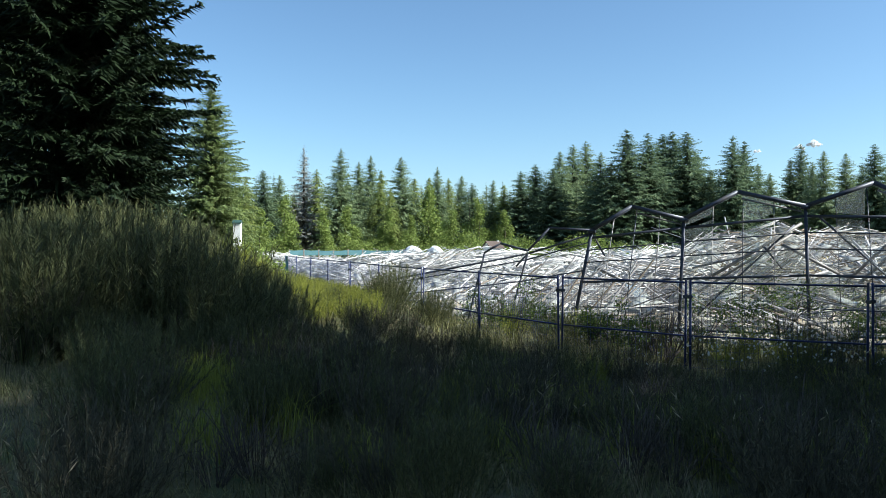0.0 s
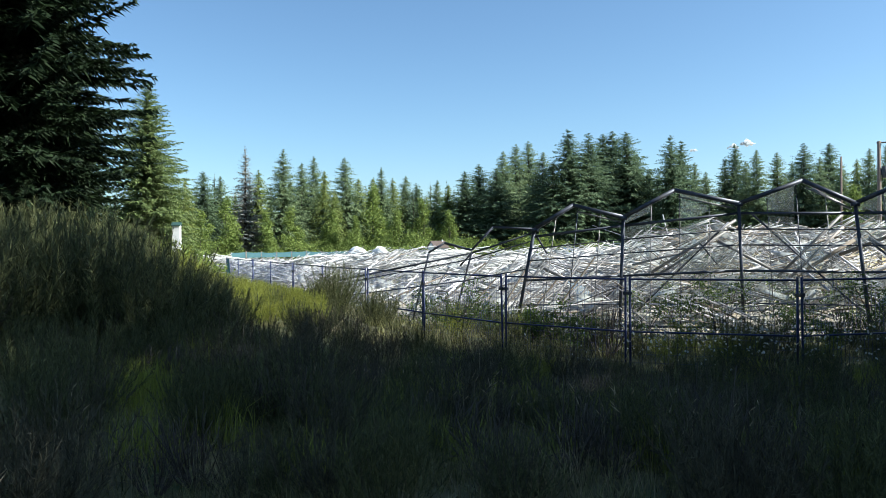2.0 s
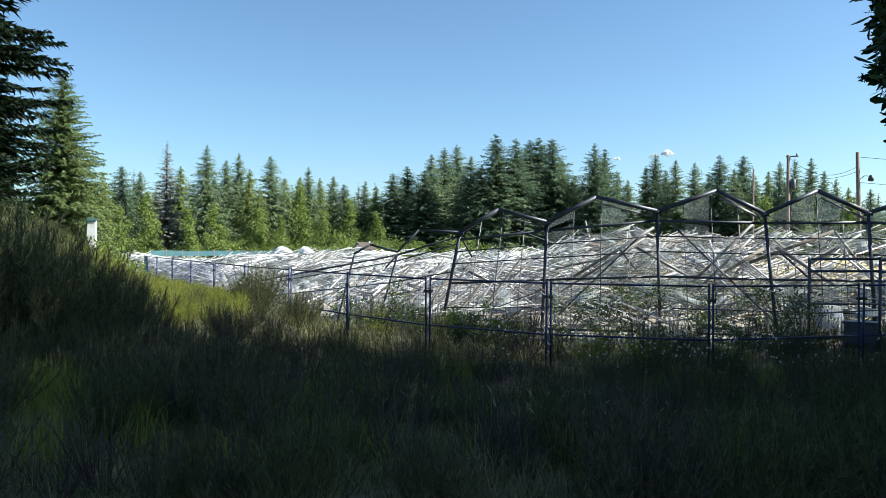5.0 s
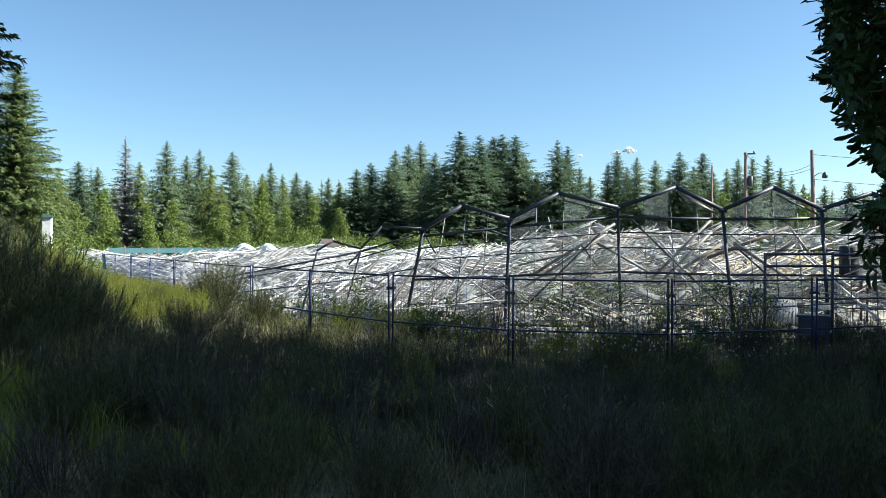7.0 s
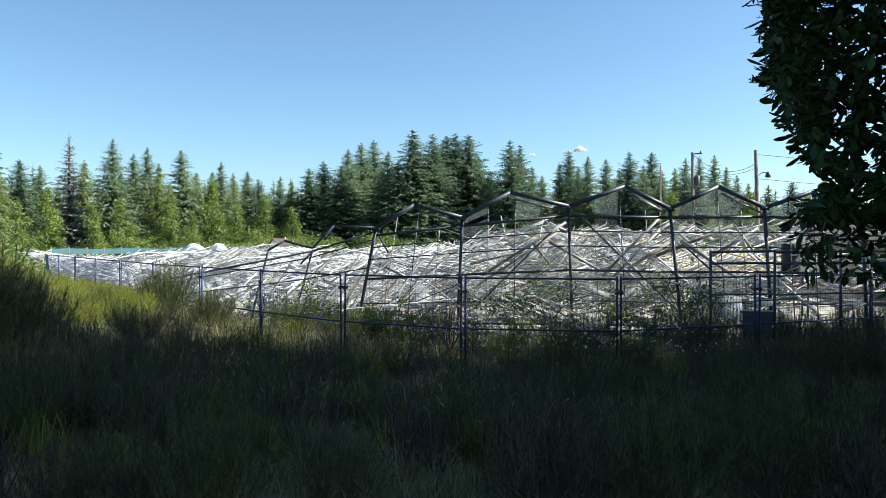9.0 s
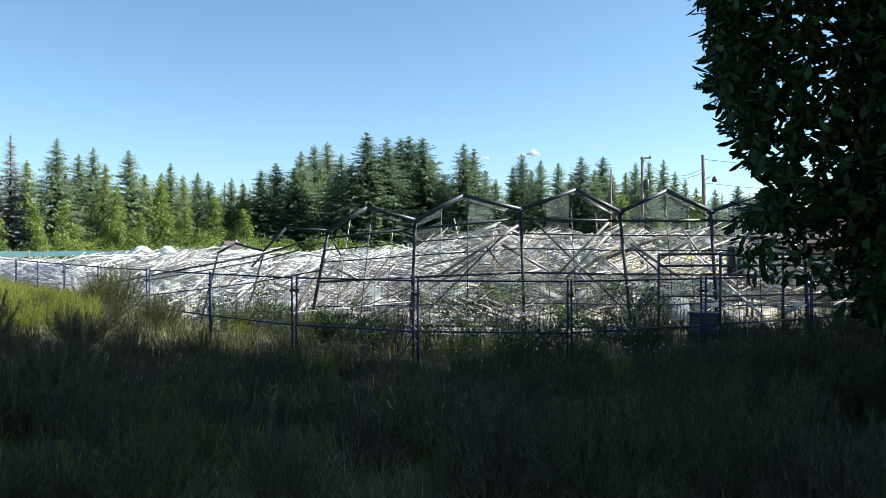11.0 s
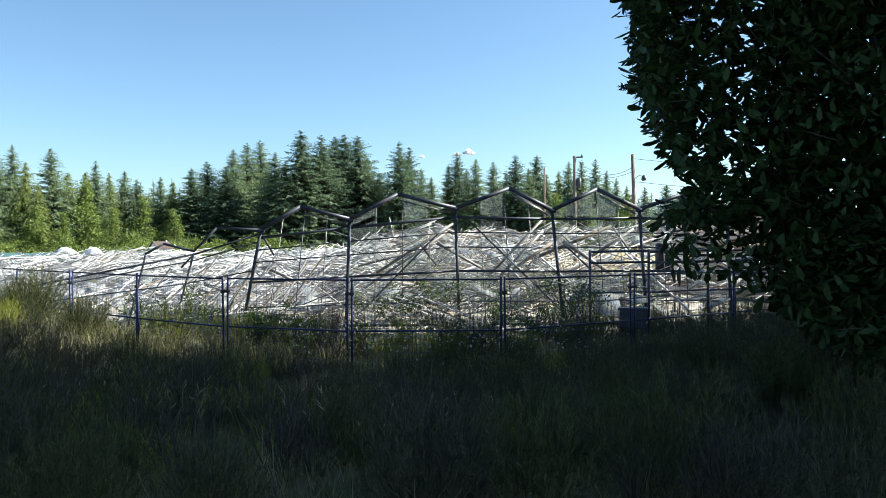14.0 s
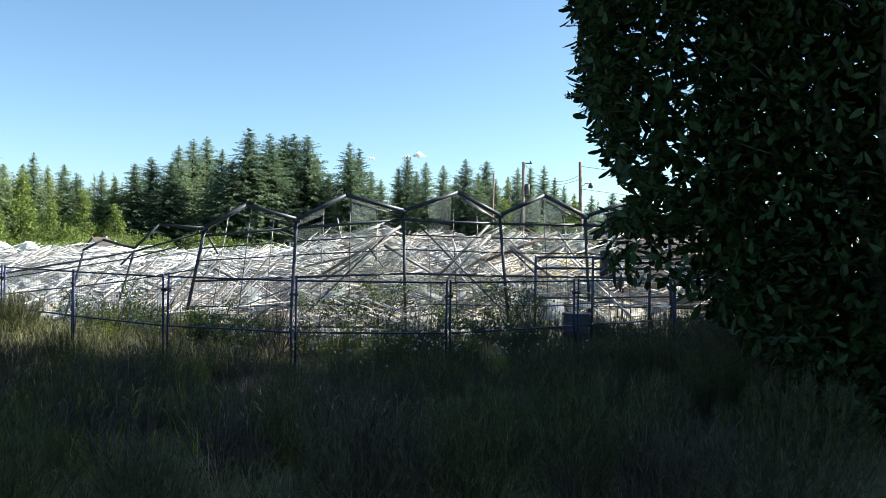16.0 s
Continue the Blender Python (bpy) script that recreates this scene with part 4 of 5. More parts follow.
# these firs too have shade darkened into their needle colour
shade_fir = tree(conifer_meshes("shade_fir", 95, 20.0, 4.6, 70, 9, 42, 0.01, 0.15, M_SHADEFIR, 0.26, gap=0.06, power=0.6, frond=0.5, hang=1.0, sag=-0.4), "dark fir in the shade behind the mound", (*polar(-88, 40), 0))
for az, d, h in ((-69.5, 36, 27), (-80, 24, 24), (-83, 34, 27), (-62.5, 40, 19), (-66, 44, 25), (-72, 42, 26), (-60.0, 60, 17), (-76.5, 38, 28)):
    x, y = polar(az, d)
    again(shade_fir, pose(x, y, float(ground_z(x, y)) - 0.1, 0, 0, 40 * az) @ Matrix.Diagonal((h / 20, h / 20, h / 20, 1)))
for az, d, s in ((-50.6, 31, 0.66), (-52.3, 34, 0.95), (-55.8, 29, 0.85)):
    x, y = polar(az, d)
    again(shrub_first[0], pose(x, y, float(ground_z(x, y)) - 0.1, 0, 0, 50 * az) @ Matrix.Diagonal((s, s, s * 0.8, 1)))
# unseen wood beside and behind the path, placed to shade the bank
BEHIND = [(-27, -9, 26), (-26, 3, 20), (-9, -14, 22), (2, -18, 22), (-17, -9, 24), (-25, -3, 24), (-22, -14, 24)]
SHADERS = []
for k in range(38):
    along, over = 26 + 22 * ((k * 0.618) % 1), -11 + 24.5 * (k + 0.5) / 38
    SHADERS.append((along * math.sin(sa) - over * math.cos(sa), along * math.cos(sa) + over * math.sin(sa), 33 + 0.3 * (along - 26) + 5 * ((k * 0.37) % 1)))
for along, over, h in ((26, 14.2, 22), (29, 15.0, 25), (26, 15.8, 22), (32, 16.4, 25), (27, 17.0, 25), (30, 17.8, 23), (28, 18.6, 24), (33, 19.0, 22), (30, 20.0, 22), (32, 21.0, 20)):
    SHADERS.append((along * math.sin(sa) - over * math.cos(sa), along * math.cos(sa) + over * math.sin(sa), h))
shade_tree = tree(conifer_meshes("shade_tree", 97, 20.0, 5.6, 30, 7, 15, 0.03, 0.3, M_DARKFIR, 0.62, gap=0.30, power=0.66, frond=0.8, hang=1.0), "tall unseen fir placed to shade the bank", (26, 2, 0), "wood beside the path")
for x, y, h in SHADERS + BEHIND:
    s = h / 20
    again(shade_tree, pose(x, y, float(ground_z(x, y)), 0, 0, rt.uniform(0, 360)) @ Matrix.Diagonal((s * 0.8, s * 0.8, s, 1)))

# ---- laurel beside the camera ----
laurel = thing("laurel_tree", "dark leafy laurel overhanging the path in deep shade", "tree", at=(*to_world(4.6, 5.0), float(ground_z(*to_world(4.6, 5.0)))))
LEAF_V = np.array([(0, 0, 0), (0.3, 0.13, 0.03), (0.7, 0.2, 0.02), (0.95, 0.11, -0.02), (1.0, 0, -0.04), (0.95, -0.11, -0.02), (0.7, -0.2, 0.02), (0.3, -0.13, 0.03), (0.5, 0, -0.03)])
LEAF_F = np.array([(k, 8, (k + 1) % 8) for k in range(8)])
q = np.random.RandomState(31)


def laurel_edge(el):
    """The bearing at which the crown begins, by elevation in degrees."""
    return np.interp(el, [-24, -12, -8, -5, -3.2, -2, 0.5, 3, 5.5, 9, 13.5, 20, 30], [38.9, 34.9, 31.4, 26.9, 23.7, 18.3, 17.3, 18.2, 19.6, 17.7, 15.6, 14.7, 13.3])


n = 58000
el = q.uniform(-20, 34, n)
az = laurel_edge(el) + 42 * q.rand(n) ** 1.3 + q.normal(0.45, 0.4, n)
az += 0.8 * np.maximum(0, np.sin(el * 1.7) * 0.8)
dist = 5.2 + 2.0 * q.rand(n) ** 0.8 + 0.06 * (az - 12) * q.rand(n)
hole = (np.sin(az * 1.7 + 0.9 * el) * np.sin(el * 1.3 - az * 0.6) > 0.12) & (az > 19.0) & (az < 27.8) & (el > 3.5) & (el < 20.5) & (q.rand(n) < 0.93)
thin = (el < 2) & (az < 27.5) & (q.rand(n) < 0.80)
az, el, dist = az[~(hole | thin)], el[~(hole | thin)], dist[~(hole | thin)]
# the deep of the crown, behind the outer leaves
m = 9000
az2, el2 = q.uniform(25.5, 56, m), q.uniform(-9, 34, m)
out = az2 > laurel_edge(el2) + 4
az, el, dist = np.concatenate([az, az2[out]]), np.concatenate([el, el2[out]]), np.concatenate([dist, q.uniform(6.9, 7.9, out.sum())])
P = np.stack([*polar_many(az, dist), 2.7 + dist * climb(el)], -1)
P = P[P[:, 2] > 0.75]
n = len(P)
yaw = q.uniform(0, 6.283, n)
dip = q.normal(-0.35, 0.55, n)
ax = np.stack([np.cos(yaw) * np.cos(dip), np.sin(yaw) * np.cos(dip), np.sin(dip)], -1)
sd = np.cross(ax, np.array([0, 0, 1.0]) + q.normal(0, 0.45, (n, 3)))
sd /= np.linalg.norm(sd, axis=1, keepdims=True)
nm = np.cross(ax, sd)
size = q.uniform(0.10, 0.155, n) * np.where(np.hypot(P[:, 0], P[:, 1]) > 6.9 * PACE, 1.7, 1.0)
V = P[:, None] + size[:, None, None] * (LEAF_V[None, :, 0:1] * ax[:, None] + LEAF_V[None, :, 1:2] * sd[:, None] + LEAF_V[None, :, 2:3] * nm[:, None])
base = np.array(laurel.matrix_basis.translation)
edge = (np.degrees(np.arctan2(P[:, 0], P[:, 1])) - SHIFT) / TURN - laurel_edge(np.degrees(np.arctan2(P[:, 2] - 2.7, np.hypot(P[:, 0], P[:, 1]))) / 0.803)
order = np.argsort(edge)
single, mass = order[:290], order[290:]
# inside the crown a leaf has six corners
F = (np.array([(0, 1, 5), (1, 2, 4), (1, 4, 5), (2, 3, 4)])[None] + 6 * np.arange(len(mass))[:, None, None]).reshape(-1, 3)
part("foliage", mesh_np("foliage", V[mass][:, [0, 1, 2, 4, 6, 7]].reshape(-1, 3) - base, F, M_LAUREL), laurel)["kind"] = "stuff"
leaf_me = mesh_np("leaf", LEAF_V, LEAF_F, M_LAUREL)
for i in single:
    m = Matrix([[*[float(c) for c in (ax[i][r] * size[i], sd[i][r] * size[i], nm[i][r] * size[i])], float(P[i][r] - base[r])] for r in range(3)] + [[0, 0, 0, 1]])
    part("leaf", leaf_me, laurel, m=m)
for k in range(5):
    a = k * 1.25
    pts = [(0.12 * math.cos(a), 0.12 * math.sin(a), -0.2), (0.3 * math.cos(a), 0.35 * math.sin(a), 1.2), (0.75 * math.cos(a), 0.7 * math.sin(a), 2.6), (1.2 * math.cos(a + 0.2), 1.1 * math.sin(a + 0.2), 4.2)]
    part("limb", tube_mesh("limb", pts, [0.07, 0.06, 0.045, 0.015], M_BARK, 7), laurel)
tw = q.choice(len(P), 420, replace=False)
inner = P[tw] + np.array([0.35, 0.1, -0.12]) + q.normal(0, 0.12, (420, 3))
part("twigwork", bar_mesh("twigwork", P[tw] - base, inner - base, 0.008, 0.008, M_TWIG), laurel)["kind"] = "stuff"

# fir sprig that reaches out past the laurel
sprig = thing("fir_branch", "dark fir branch reaching out past the laurel leaves", "branch", at=(*polar(18.0, 5.9), 3.95))
tip = np.array((*polar(14.5, 5.7), 4.1)) - np.array(sprig.matrix_basis.translation)
part("stem", tube_mesh("stem", [(0, 0, 0), tip * 0.5 + np.array([0, 0, 0.06]), tip], [0.012, 0.008, 0.003], M_BARK, 6), sprig)
n = 260
s_ = q.uniform(0.25, 1.0, n)
c = tip[None] * s_[:, None] + np.array([0, 0, 0.24])[None] * (s_ * (1 - s_))[:, None] + q.normal(0, 0.012, (n, 3))
d = tip / np.linalg.norm(tip) * 0.5 + q.normal(0, 0.75, (n, 3))
d /= np.linalg.norm(d, axis=1, keepdims=True)
w_ = np.cross(d, q.normal(0, 1, (n, 3)))
w_ /= np.linalg.norm(w_, axis=1, keepdims=True)
ln_ = q.uniform(0.05, 0.13, n)[:, None] * (1.15 - s_)[:, None] + 0.02
V = np.stack([c, c + d * ln_ * 0.5 + w_ * 0.006, c + d * ln_, c + d * ln_ * 0.5 - w_ * 0.006], 1).reshape(-1, 3)
part("needles", mesh_np("needles", V, np.arange(4 * n).reshape(-1, 4), M_SHADEFIR), sprig)["kind"] = "stuff"

# ---- poles, huts and far things ----
def utility_pole(az, dist, el, lean, radius, label):
    x, y = polar(az, dist)
    h = 2.7 + dist * climb(el)
    ob = thing("utility_pole", label, "pole", "utility poles", at=(x, y, 0))
    part("shaft", tube_mesh("shaft", [(0, 0, -0.3), (lean * 0.5, 0, h * 0.5), (lean, 0, h)], [radius * 1.15, radius, radius * 0.85], M_WOODPOLE, 10), ob)
    return ob, x, y, h


pole_a, *_ = utility_pole(5.6, 44, 6.9, 0.05, 0.07, "thin bare wooden pole behind the greenhouse")
pole_b, bx, by, bh = utility_pole(8.4, 48, 7.95, 0.0, 0.13, "wooden utility pole with a transformer and a crossarm")
part("transformer", tube_mesh("transformer", [(0.32, 0, bh - 2.5), (0.32, 0, bh - 2.45), (0.32, 0, bh - 1.75), (0.32, 0, bh - 1.7)], [0.14, 0.18, 0.18, 0.1], M_GREYBOX, 12), pole_b, "grey transformer drum")
part("bracket", box_mesh("bracket", 0.1, -0.04, bh - 2.3, 0.2, 0.04, bh - 1.9, M_STEEL), pole_b)
part("crossarm", box_mesh("crossarm", -0.15, -0.05, bh - 0.15, 0.65, 0.05, bh - 0.05, M_WOODPOLE, 0.01), pole_b)
part("insulator", tube_mesh("insulator", [(0.55, 0, bh - 0.05), (0.55, 0, bh + 0.02), (0.55, 0, bh + 0.12)], [0.05, 0.06, 0.02], M_GREYBOX, 8), pole_b)
pole_c, cx, cy, ch = utility_pole(13.9, 44, 7.95, -0.22, 0.135, "stout wooden utility pole with a yard lamp")
part("lamp_arm", tube_mesh("lamp_arm", [(-0.15, 0, ch - 1.75), (0.2, 0, ch - 1.5), (0.52, 0, ch - 1.52)], [0.025] * 3, M_STEEL, 6), pole_c)
part("lamp_head", tube_mesh("lamp_head", [(0.55, 0, ch - 1.85), (0.55, 0, ch - 1.8), (0.55, 0, ch - 1.65), (0.55, 0, ch - 1.5), (0.55, 0, ch - 1.45)], [0.1, 0.18, 0.17, 0.1, 0.03], M_GREYBOX, 12), pole_c, "grey bell-shaped lamp head")


def cable(a, b, sag):
    s = np.linspace(0, 1, 14)
    a, b = np.array(a), np.array(b)
    P = a + (b - a) * s[:, None] - np.array([0, 0, 1.0]) * (4 * sag * s * (1 - s))[:, None]
    ob = new("overhead_cable", tube_mesh("overhead_cable", P, [0.014] * 14, M_CABLE, 5))
    return tagged(ob, "thin dark overhead cable strung between poles", "cable", "overhead cables")


cable((bx, by, bh - 0.1), (cx - 0.2, cy, ch - 0.9), 0.9)
cable((bx, by, bh - 1.2), (cx - 0.2, cy, ch - 1.2), 0.5)
cable((cx - 0.2, cy, ch - 0.3), (cx + 25, cy + 4, ch - 0.6), 0.6)
cable((cx - 0.2, cy, ch - 1.9), (cx + 25, cy + 4, ch - 2.6), 0.5)


def hut(name, label, category, at, turn, w, d, h, ridge, wall_mat, roof_mat, over=0.2):
    """A small gabled building with walls, a pitched roof and a door or window."""
    ob = thing(name, label, category, at=at, turn=turn)
    V = [(-w / 2, -d / 2, -0.2), (w / 2, -d / 2, -0.2), (w / 2, d / 2, -0.2), (-w / 2, d / 2, -0.2), (-w / 2, -d / 2, h), (w / 2, -d / 2, h), (w / 2, d / 2, h), (-w / 2, d / 2, h), (-w / 2, 0, h + ridge), (w / 2, 0, h + ridge)]
    F = [(0, 1, 5, 4), (1, 2, 6, 9, 5), (2, 3, 7, 6), (3, 0, 4, 8, 7), (3, 2, 1, 0)]
    part("wall", mesh_of("wall", V, F, wall_mat), ob)
    for s in (-1, 1):
        k = ridge / (d / 2)
        e = d / 2 + over
        P = [(-w / 2 - over, s * e, h - k * over), (w / 2 + over, s * e, h - k * over), (w / 2 + over, 0, h + ridge), (-w / 2 - over, 0, h + ridge)]
        P2 = [(x, y, z + 0.09) for x, y, z in P]
        Fq = [(0, 1, 2, 3), (7, 6, 5, 4), (0, 4, 5, 1), (1, 5, 6, 2), (2, 6, 7, 3), (3, 7, 4, 0)]
        part("roof", mesh_of("roof", [(x, y, z + 0.004) for x, y, z in P] + P2, Fq, roof_mat), ob)
    return ob


# white hut with a green cap beyond the mound
x, y = polar(-52.8, 46)
cap = hut("white_hut", "small white hut with a dark green cap behind the mound", "hut", (x, y, 0), 30, 0.52, 0.52, 4.2, 0.16, M_WHITE, M_GREENCAP, 0.06)
part("door", box_mesh("door", -0.17, -0.285, 0.0, 0.17, -0.255, 1.9, M_GREYBOX, 0.01), cap)
x, y = polar(-29.3, 84)
brown = hut("brown_roofed_hut", "low hut with a brown roof behind the wreck", "hut", (x, y, 0), 62, 2.2, 1.6, 2.35, 0.75, M_WHITE, M_ROOF)
part("window", box_mesh("window", 0.2, -0.84, 1.2, 0.9, -0.80, 2.0, M_DARK, 0.01), brown)
part("chimney", box_mesh("chimney", 0.7, -0.12, 2.8, 0.9, 0.12, 3.35, M_PLASTIC, 0.02), brown)


def tarp_heap(name, label, at, w, d, h, material, seed):
    """A heap under a sheet, with uneven folds."""
    q = random.Random(seed)
    nx, ny = 15, 9
    V = []
    for j in range(ny):
        for i in range(nx):
            a, b = i / (nx - 1) * 2 - 1, j / (ny - 1) * 2 - 1
            z = h * max(0, (1 - abs(a) ** 3)) ** 0.6 * max(0, (1 - abs(b) ** 3)) ** 0.6 * (0.8 + 0.2 * math.sin(5 * a + seed)) + q.uniform(-0.05, 0.05) * h
            V.append((a * w / 2, b * d / 2, max(z, -0.1)))
    F = [(j * nx + i, j * nx + i + 1, (j + 1) * nx + i + 1, (j + 1) * nx + i) for j in range(ny - 1) for i in range(nx - 1)]
    rim = [i for i in range(nx)] + [j * nx + nx - 1 for j in range(1, ny)] + [(ny - 1) * nx + i for i in range(nx - 2, -1, -1)] + [j * nx for j in range(ny - 2, 0, -1)]
    ob = new(name, mesh_of(name, V, F + [tuple(rim[::-1])], material))
    ob.matrix_basis = pose(*at, 0, 0, q.uniform(-12, 12))
    return tagged(ob, label, "tarp")


x, y = polar(-37.0, 80)
tarp_heap("white_tarp_heap", "white sheeting over a heap beyond the wreck", (x, y, 0), 6.5, 3.0, 2.5, M_WHITE, 1)
x, y = polar(-34.6, 84)
tarp_heap("white_tarp_heap", "low white sheeting over a heap beyond the wreck", (x, y, 0), 6.0, 2.4, 2.45, M_WHITE, 2)
# heap shape added in place of the next bay's pale blue gable glass
x, y = polar(19.4, 36)
tarp_heap("pale_blue_tarp", "pale blue heap shape standing in for the next gable's glass", (x, y, 0), 3.6, 2.0, 4.3, M_GABLEBLUE, 3)

# teal netting along the far edge of the field
for i, az in enumerate(np.arange(-48.2, -37.0, 1.35)):
    ob = thing("netting_panel", "teal windbreak netting on posts along the far field edge", "netting", "teal netting")
    (x0, y0), (x1, y1) = polar(az, 76 + i * 0.6), polar(az + 1.3, 76.6 + i * 0.6)
    h0, h1 = 1.95 + 0.05 * math.sin(i * 1.7), 1.95 + 0.05 * math.sin(i * 1.7 + 1.7)
    for x, y, h in ((x0, y0, h0), (x1, y1, h1)):
        part("post", bar_mesh("post", [(x, y, -0.2)], [(x, y, h + 0.1)], 0.08, 0.08, M_WOODPOLE), ob)
    s = np.linspace(0, 1, 7)
    V = []
    for off in (0.0, 0.012):
        for t in s:
            top = h0 + (h1 - h0) * t - 0.06 * 4 * t * (1 - t)
            V += [(x0 + (x1 - x0) * t, y0 + (y1 - y0) * t - 0.06 - off, 1.3), (x0 + (x1 - x0) * t, y0 + (y1 - y0) * t - 0.06 - off, top)]
    F = [(2 * k, 2 * k + 2, 2 * k + 3, 2 * k + 1) for k in range(6)] + [(14 + 2 * k, 15 + 2 * k, 17 + 2 * k, 16 + 2 * k) for k in range(6)] + [(2 * k + 1, 2 * k + 3, 17 + 2 * k, 15 + 2 * k) for k in range(6)]
    part("net", mesh_of("net", V, F, M_TEAL), ob)

# tan house behind the laurel, the dry yard in front of it
x, y = polar(24.5, 34)
house = hut("tan_house", "low tan boarded house with a brown roof", "house", (x, y, 0), -20, 9.0, 6.0, 2.9, 1.1, M_TANWALL, M_ROOF, 0.4)
for wx in (-3.2, -0.6, 2.4):
    wn = part("window", box_mesh("window", wx - 0.5, -3.03, 1.0, wx + 0.5, -2.99, 2.1, M_DARK), house)
    part("frame", bar_mesh("frame", [(wx - 0.55, -3.04, 0.97), (wx - 0.55, -3.04, 2.13), (wx - 0.55, -3.04, 1.0), (wx + 0.55, -3.04, 1.0)], [(wx + 0.55, -3.04, 0.97), (wx + 0.55, -3.04, 2.13), (wx - 0.55, -3.04, 2.1), (wx + 0.55, -3.04, 2.1)], 0.06, 0.08, M_WHITE), wn)
bm = bmesh.new()
bmesh.ops.create_grid(bm, x_segments=24, y_segments=16, size=1.0)
for vtx in bm.verts:
    vtx.co = (vtx.co.x * 14, vtx.co.y * 9, 0.05 + 1.9 * max(0, 1 - abs(vtx.co.y)) ** 0.7 * max(0, 1 - vtx.co.x ** 4) + 0.05 * noise.noise(Vector((vtx.co.x * 9, vtx.co.y * 9, 3))))
me = bpy.data.meshes.new("dry_rise")
bm.to_mesh(me)
bm.free()
me.materials.append(M_DRYFIELD)
x, y = polar(7.5, 62)
ob = new("dry_rise", me)
ob.matrix_basis = pose(x, y, 0, 0, 0, -8)
tagged(ob, "low rise covered in dry yellow grass behind the greenhouse", "ground", kind="structure")

# grey box on legs, black barrel, pipe frame beside the greenhouse
x, y = polar(14.3, 15.4)
gbox = thing("grey_electrical_box", "grey steel electrical box on short legs beside the fence", "box", at=(x, y, float(ground_z(x, y))), turn=-12)
part("body", box_mesh("body", -0.36, -0.2, 0.33, 0.26, 0.2, 0.76, M_GREYBOX, 0.015), gbox)
part("lid", box_mesh("lid", -0.40, -0.24, 0.76, 0.30, 0.24, 0.81, M_GREYBOX, 0.01), gbox)
part("door", box_mesh("door", -0.31, -0.216, 0.38, 0.21, -0.2, 0.71, M_GREYBOX, 0.006), gbox)
for lx in (-0.31, 0.21):
    for ly in (-0.14, 0.14):
        part("leg", box_mesh("leg", lx - 0.025, ly - 0.025, -0.1, lx + 0.025, ly + 0.025, 0.33, M_STEEL), gbox)
x, y = polar(16.6, 22.5)
barrel = new("black_barrel", tube_mesh("black_barrel", [(0, 0, 0), (0, 0, 0.03), (0, 0, 0.3), (0, 0, 0.33), (0, 0, 0.36), (0, 0, 0.6), (0, 0, 0.63), (0, 0, 0.66), (0, 0, 0.9), (0, 0, 0.93)], [0.28, 0.3, 0.3, 0.32, 0.3, 0.3, 0.32, 0.3, 0.3, 0.28], M_DARK, 20))
barrel.matrix_basis = pose(x, y, 1.75)
tagged(barrel, "black plastic barrel standing on a rack", "barrel")
rack = thing("barrel_rack", "steel rack under the black barrel", "rack", at=(x, y, 0))
part("top", box_mesh("top", -0.5, -0.4, 1.69, 0.5, 0.4, 1.75, M_STEEL, 0.01), rack)
for lx in (-0.45, 0.45):
    for ly in (-0.35, 0.35):
        part("leg", box_mesh("leg", lx - 0.03, ly - 0.03, -0.05, lx + 0.03, ly + 0.03, 1.69, M_STEEL), rack)
rail = thing("pipe_railing", "dark steel pipe railing in front of the greenhouse", "railing", at=(0, 0, 0))
rp = [polar(10.3, 15.6), polar(15.5, 16.0), polar(20.5, 17.0), polar(26.0, 18.5)]
for i, (x, y) in enumerate(rp):
    g = float(ground_z(x, y))
    pipe("post", (x, y, g - 0.1), (x, y, 2.52 + 0.02 * i), 0.035, M_STEEL, rail)
for (x0, y0), (x1, y1) in zip(rp, rp[1:]):
    for z in (2.48, 2.2, 1.45):
        pipe("rail", (x0, y0, z), (x1, y1, z + 0.02), 0.03 if z > 2 else 0.022, M_STEEL, rail)

# small fair-weather clouds, far away
for az, el, w in ((-1.6, 8.35, 46), (-2.8, 8.1, 36), (-6.1, 8.0, 26)):
    q = np.random.RandomState(int(abs(az) * 10))
    x, y = polar(az, 1900)
    bm = bmesh.new()
    for k in range(16):
        f = q.uniform(-1, 1)
        r = w * q.uniform(0.07, 0.15) * (1.2 - 0.7 * abs(f))
        up = q.uniform(0, 0.26) * w * (1 - abs(f))
        bmesh.ops.create_icosphere(bm, subdivisions=3, radius=r, matrix=Matrix.Translation((f * w * 0.42, q.uniform(-4, 4), up)))
    for vtx in bm.verts:
        vtx.co += Vector(noise.noise_vector(vtx.co * 0.3)) * 1.8
    me = bpy.data.meshes.new("cloud")
    bm.to_mesh(me)
    bm.free()
    me.materials.append(M_CLOUD)
    ob = new("cloud", me)
    ob.matrix_basis = pose(x, y, 2.7 + 1900 * climb(el), 0, 0, -az)
    tagged(ob, "small white fair-weather cloud low in the sky", "cloud", "clouds", "structure")

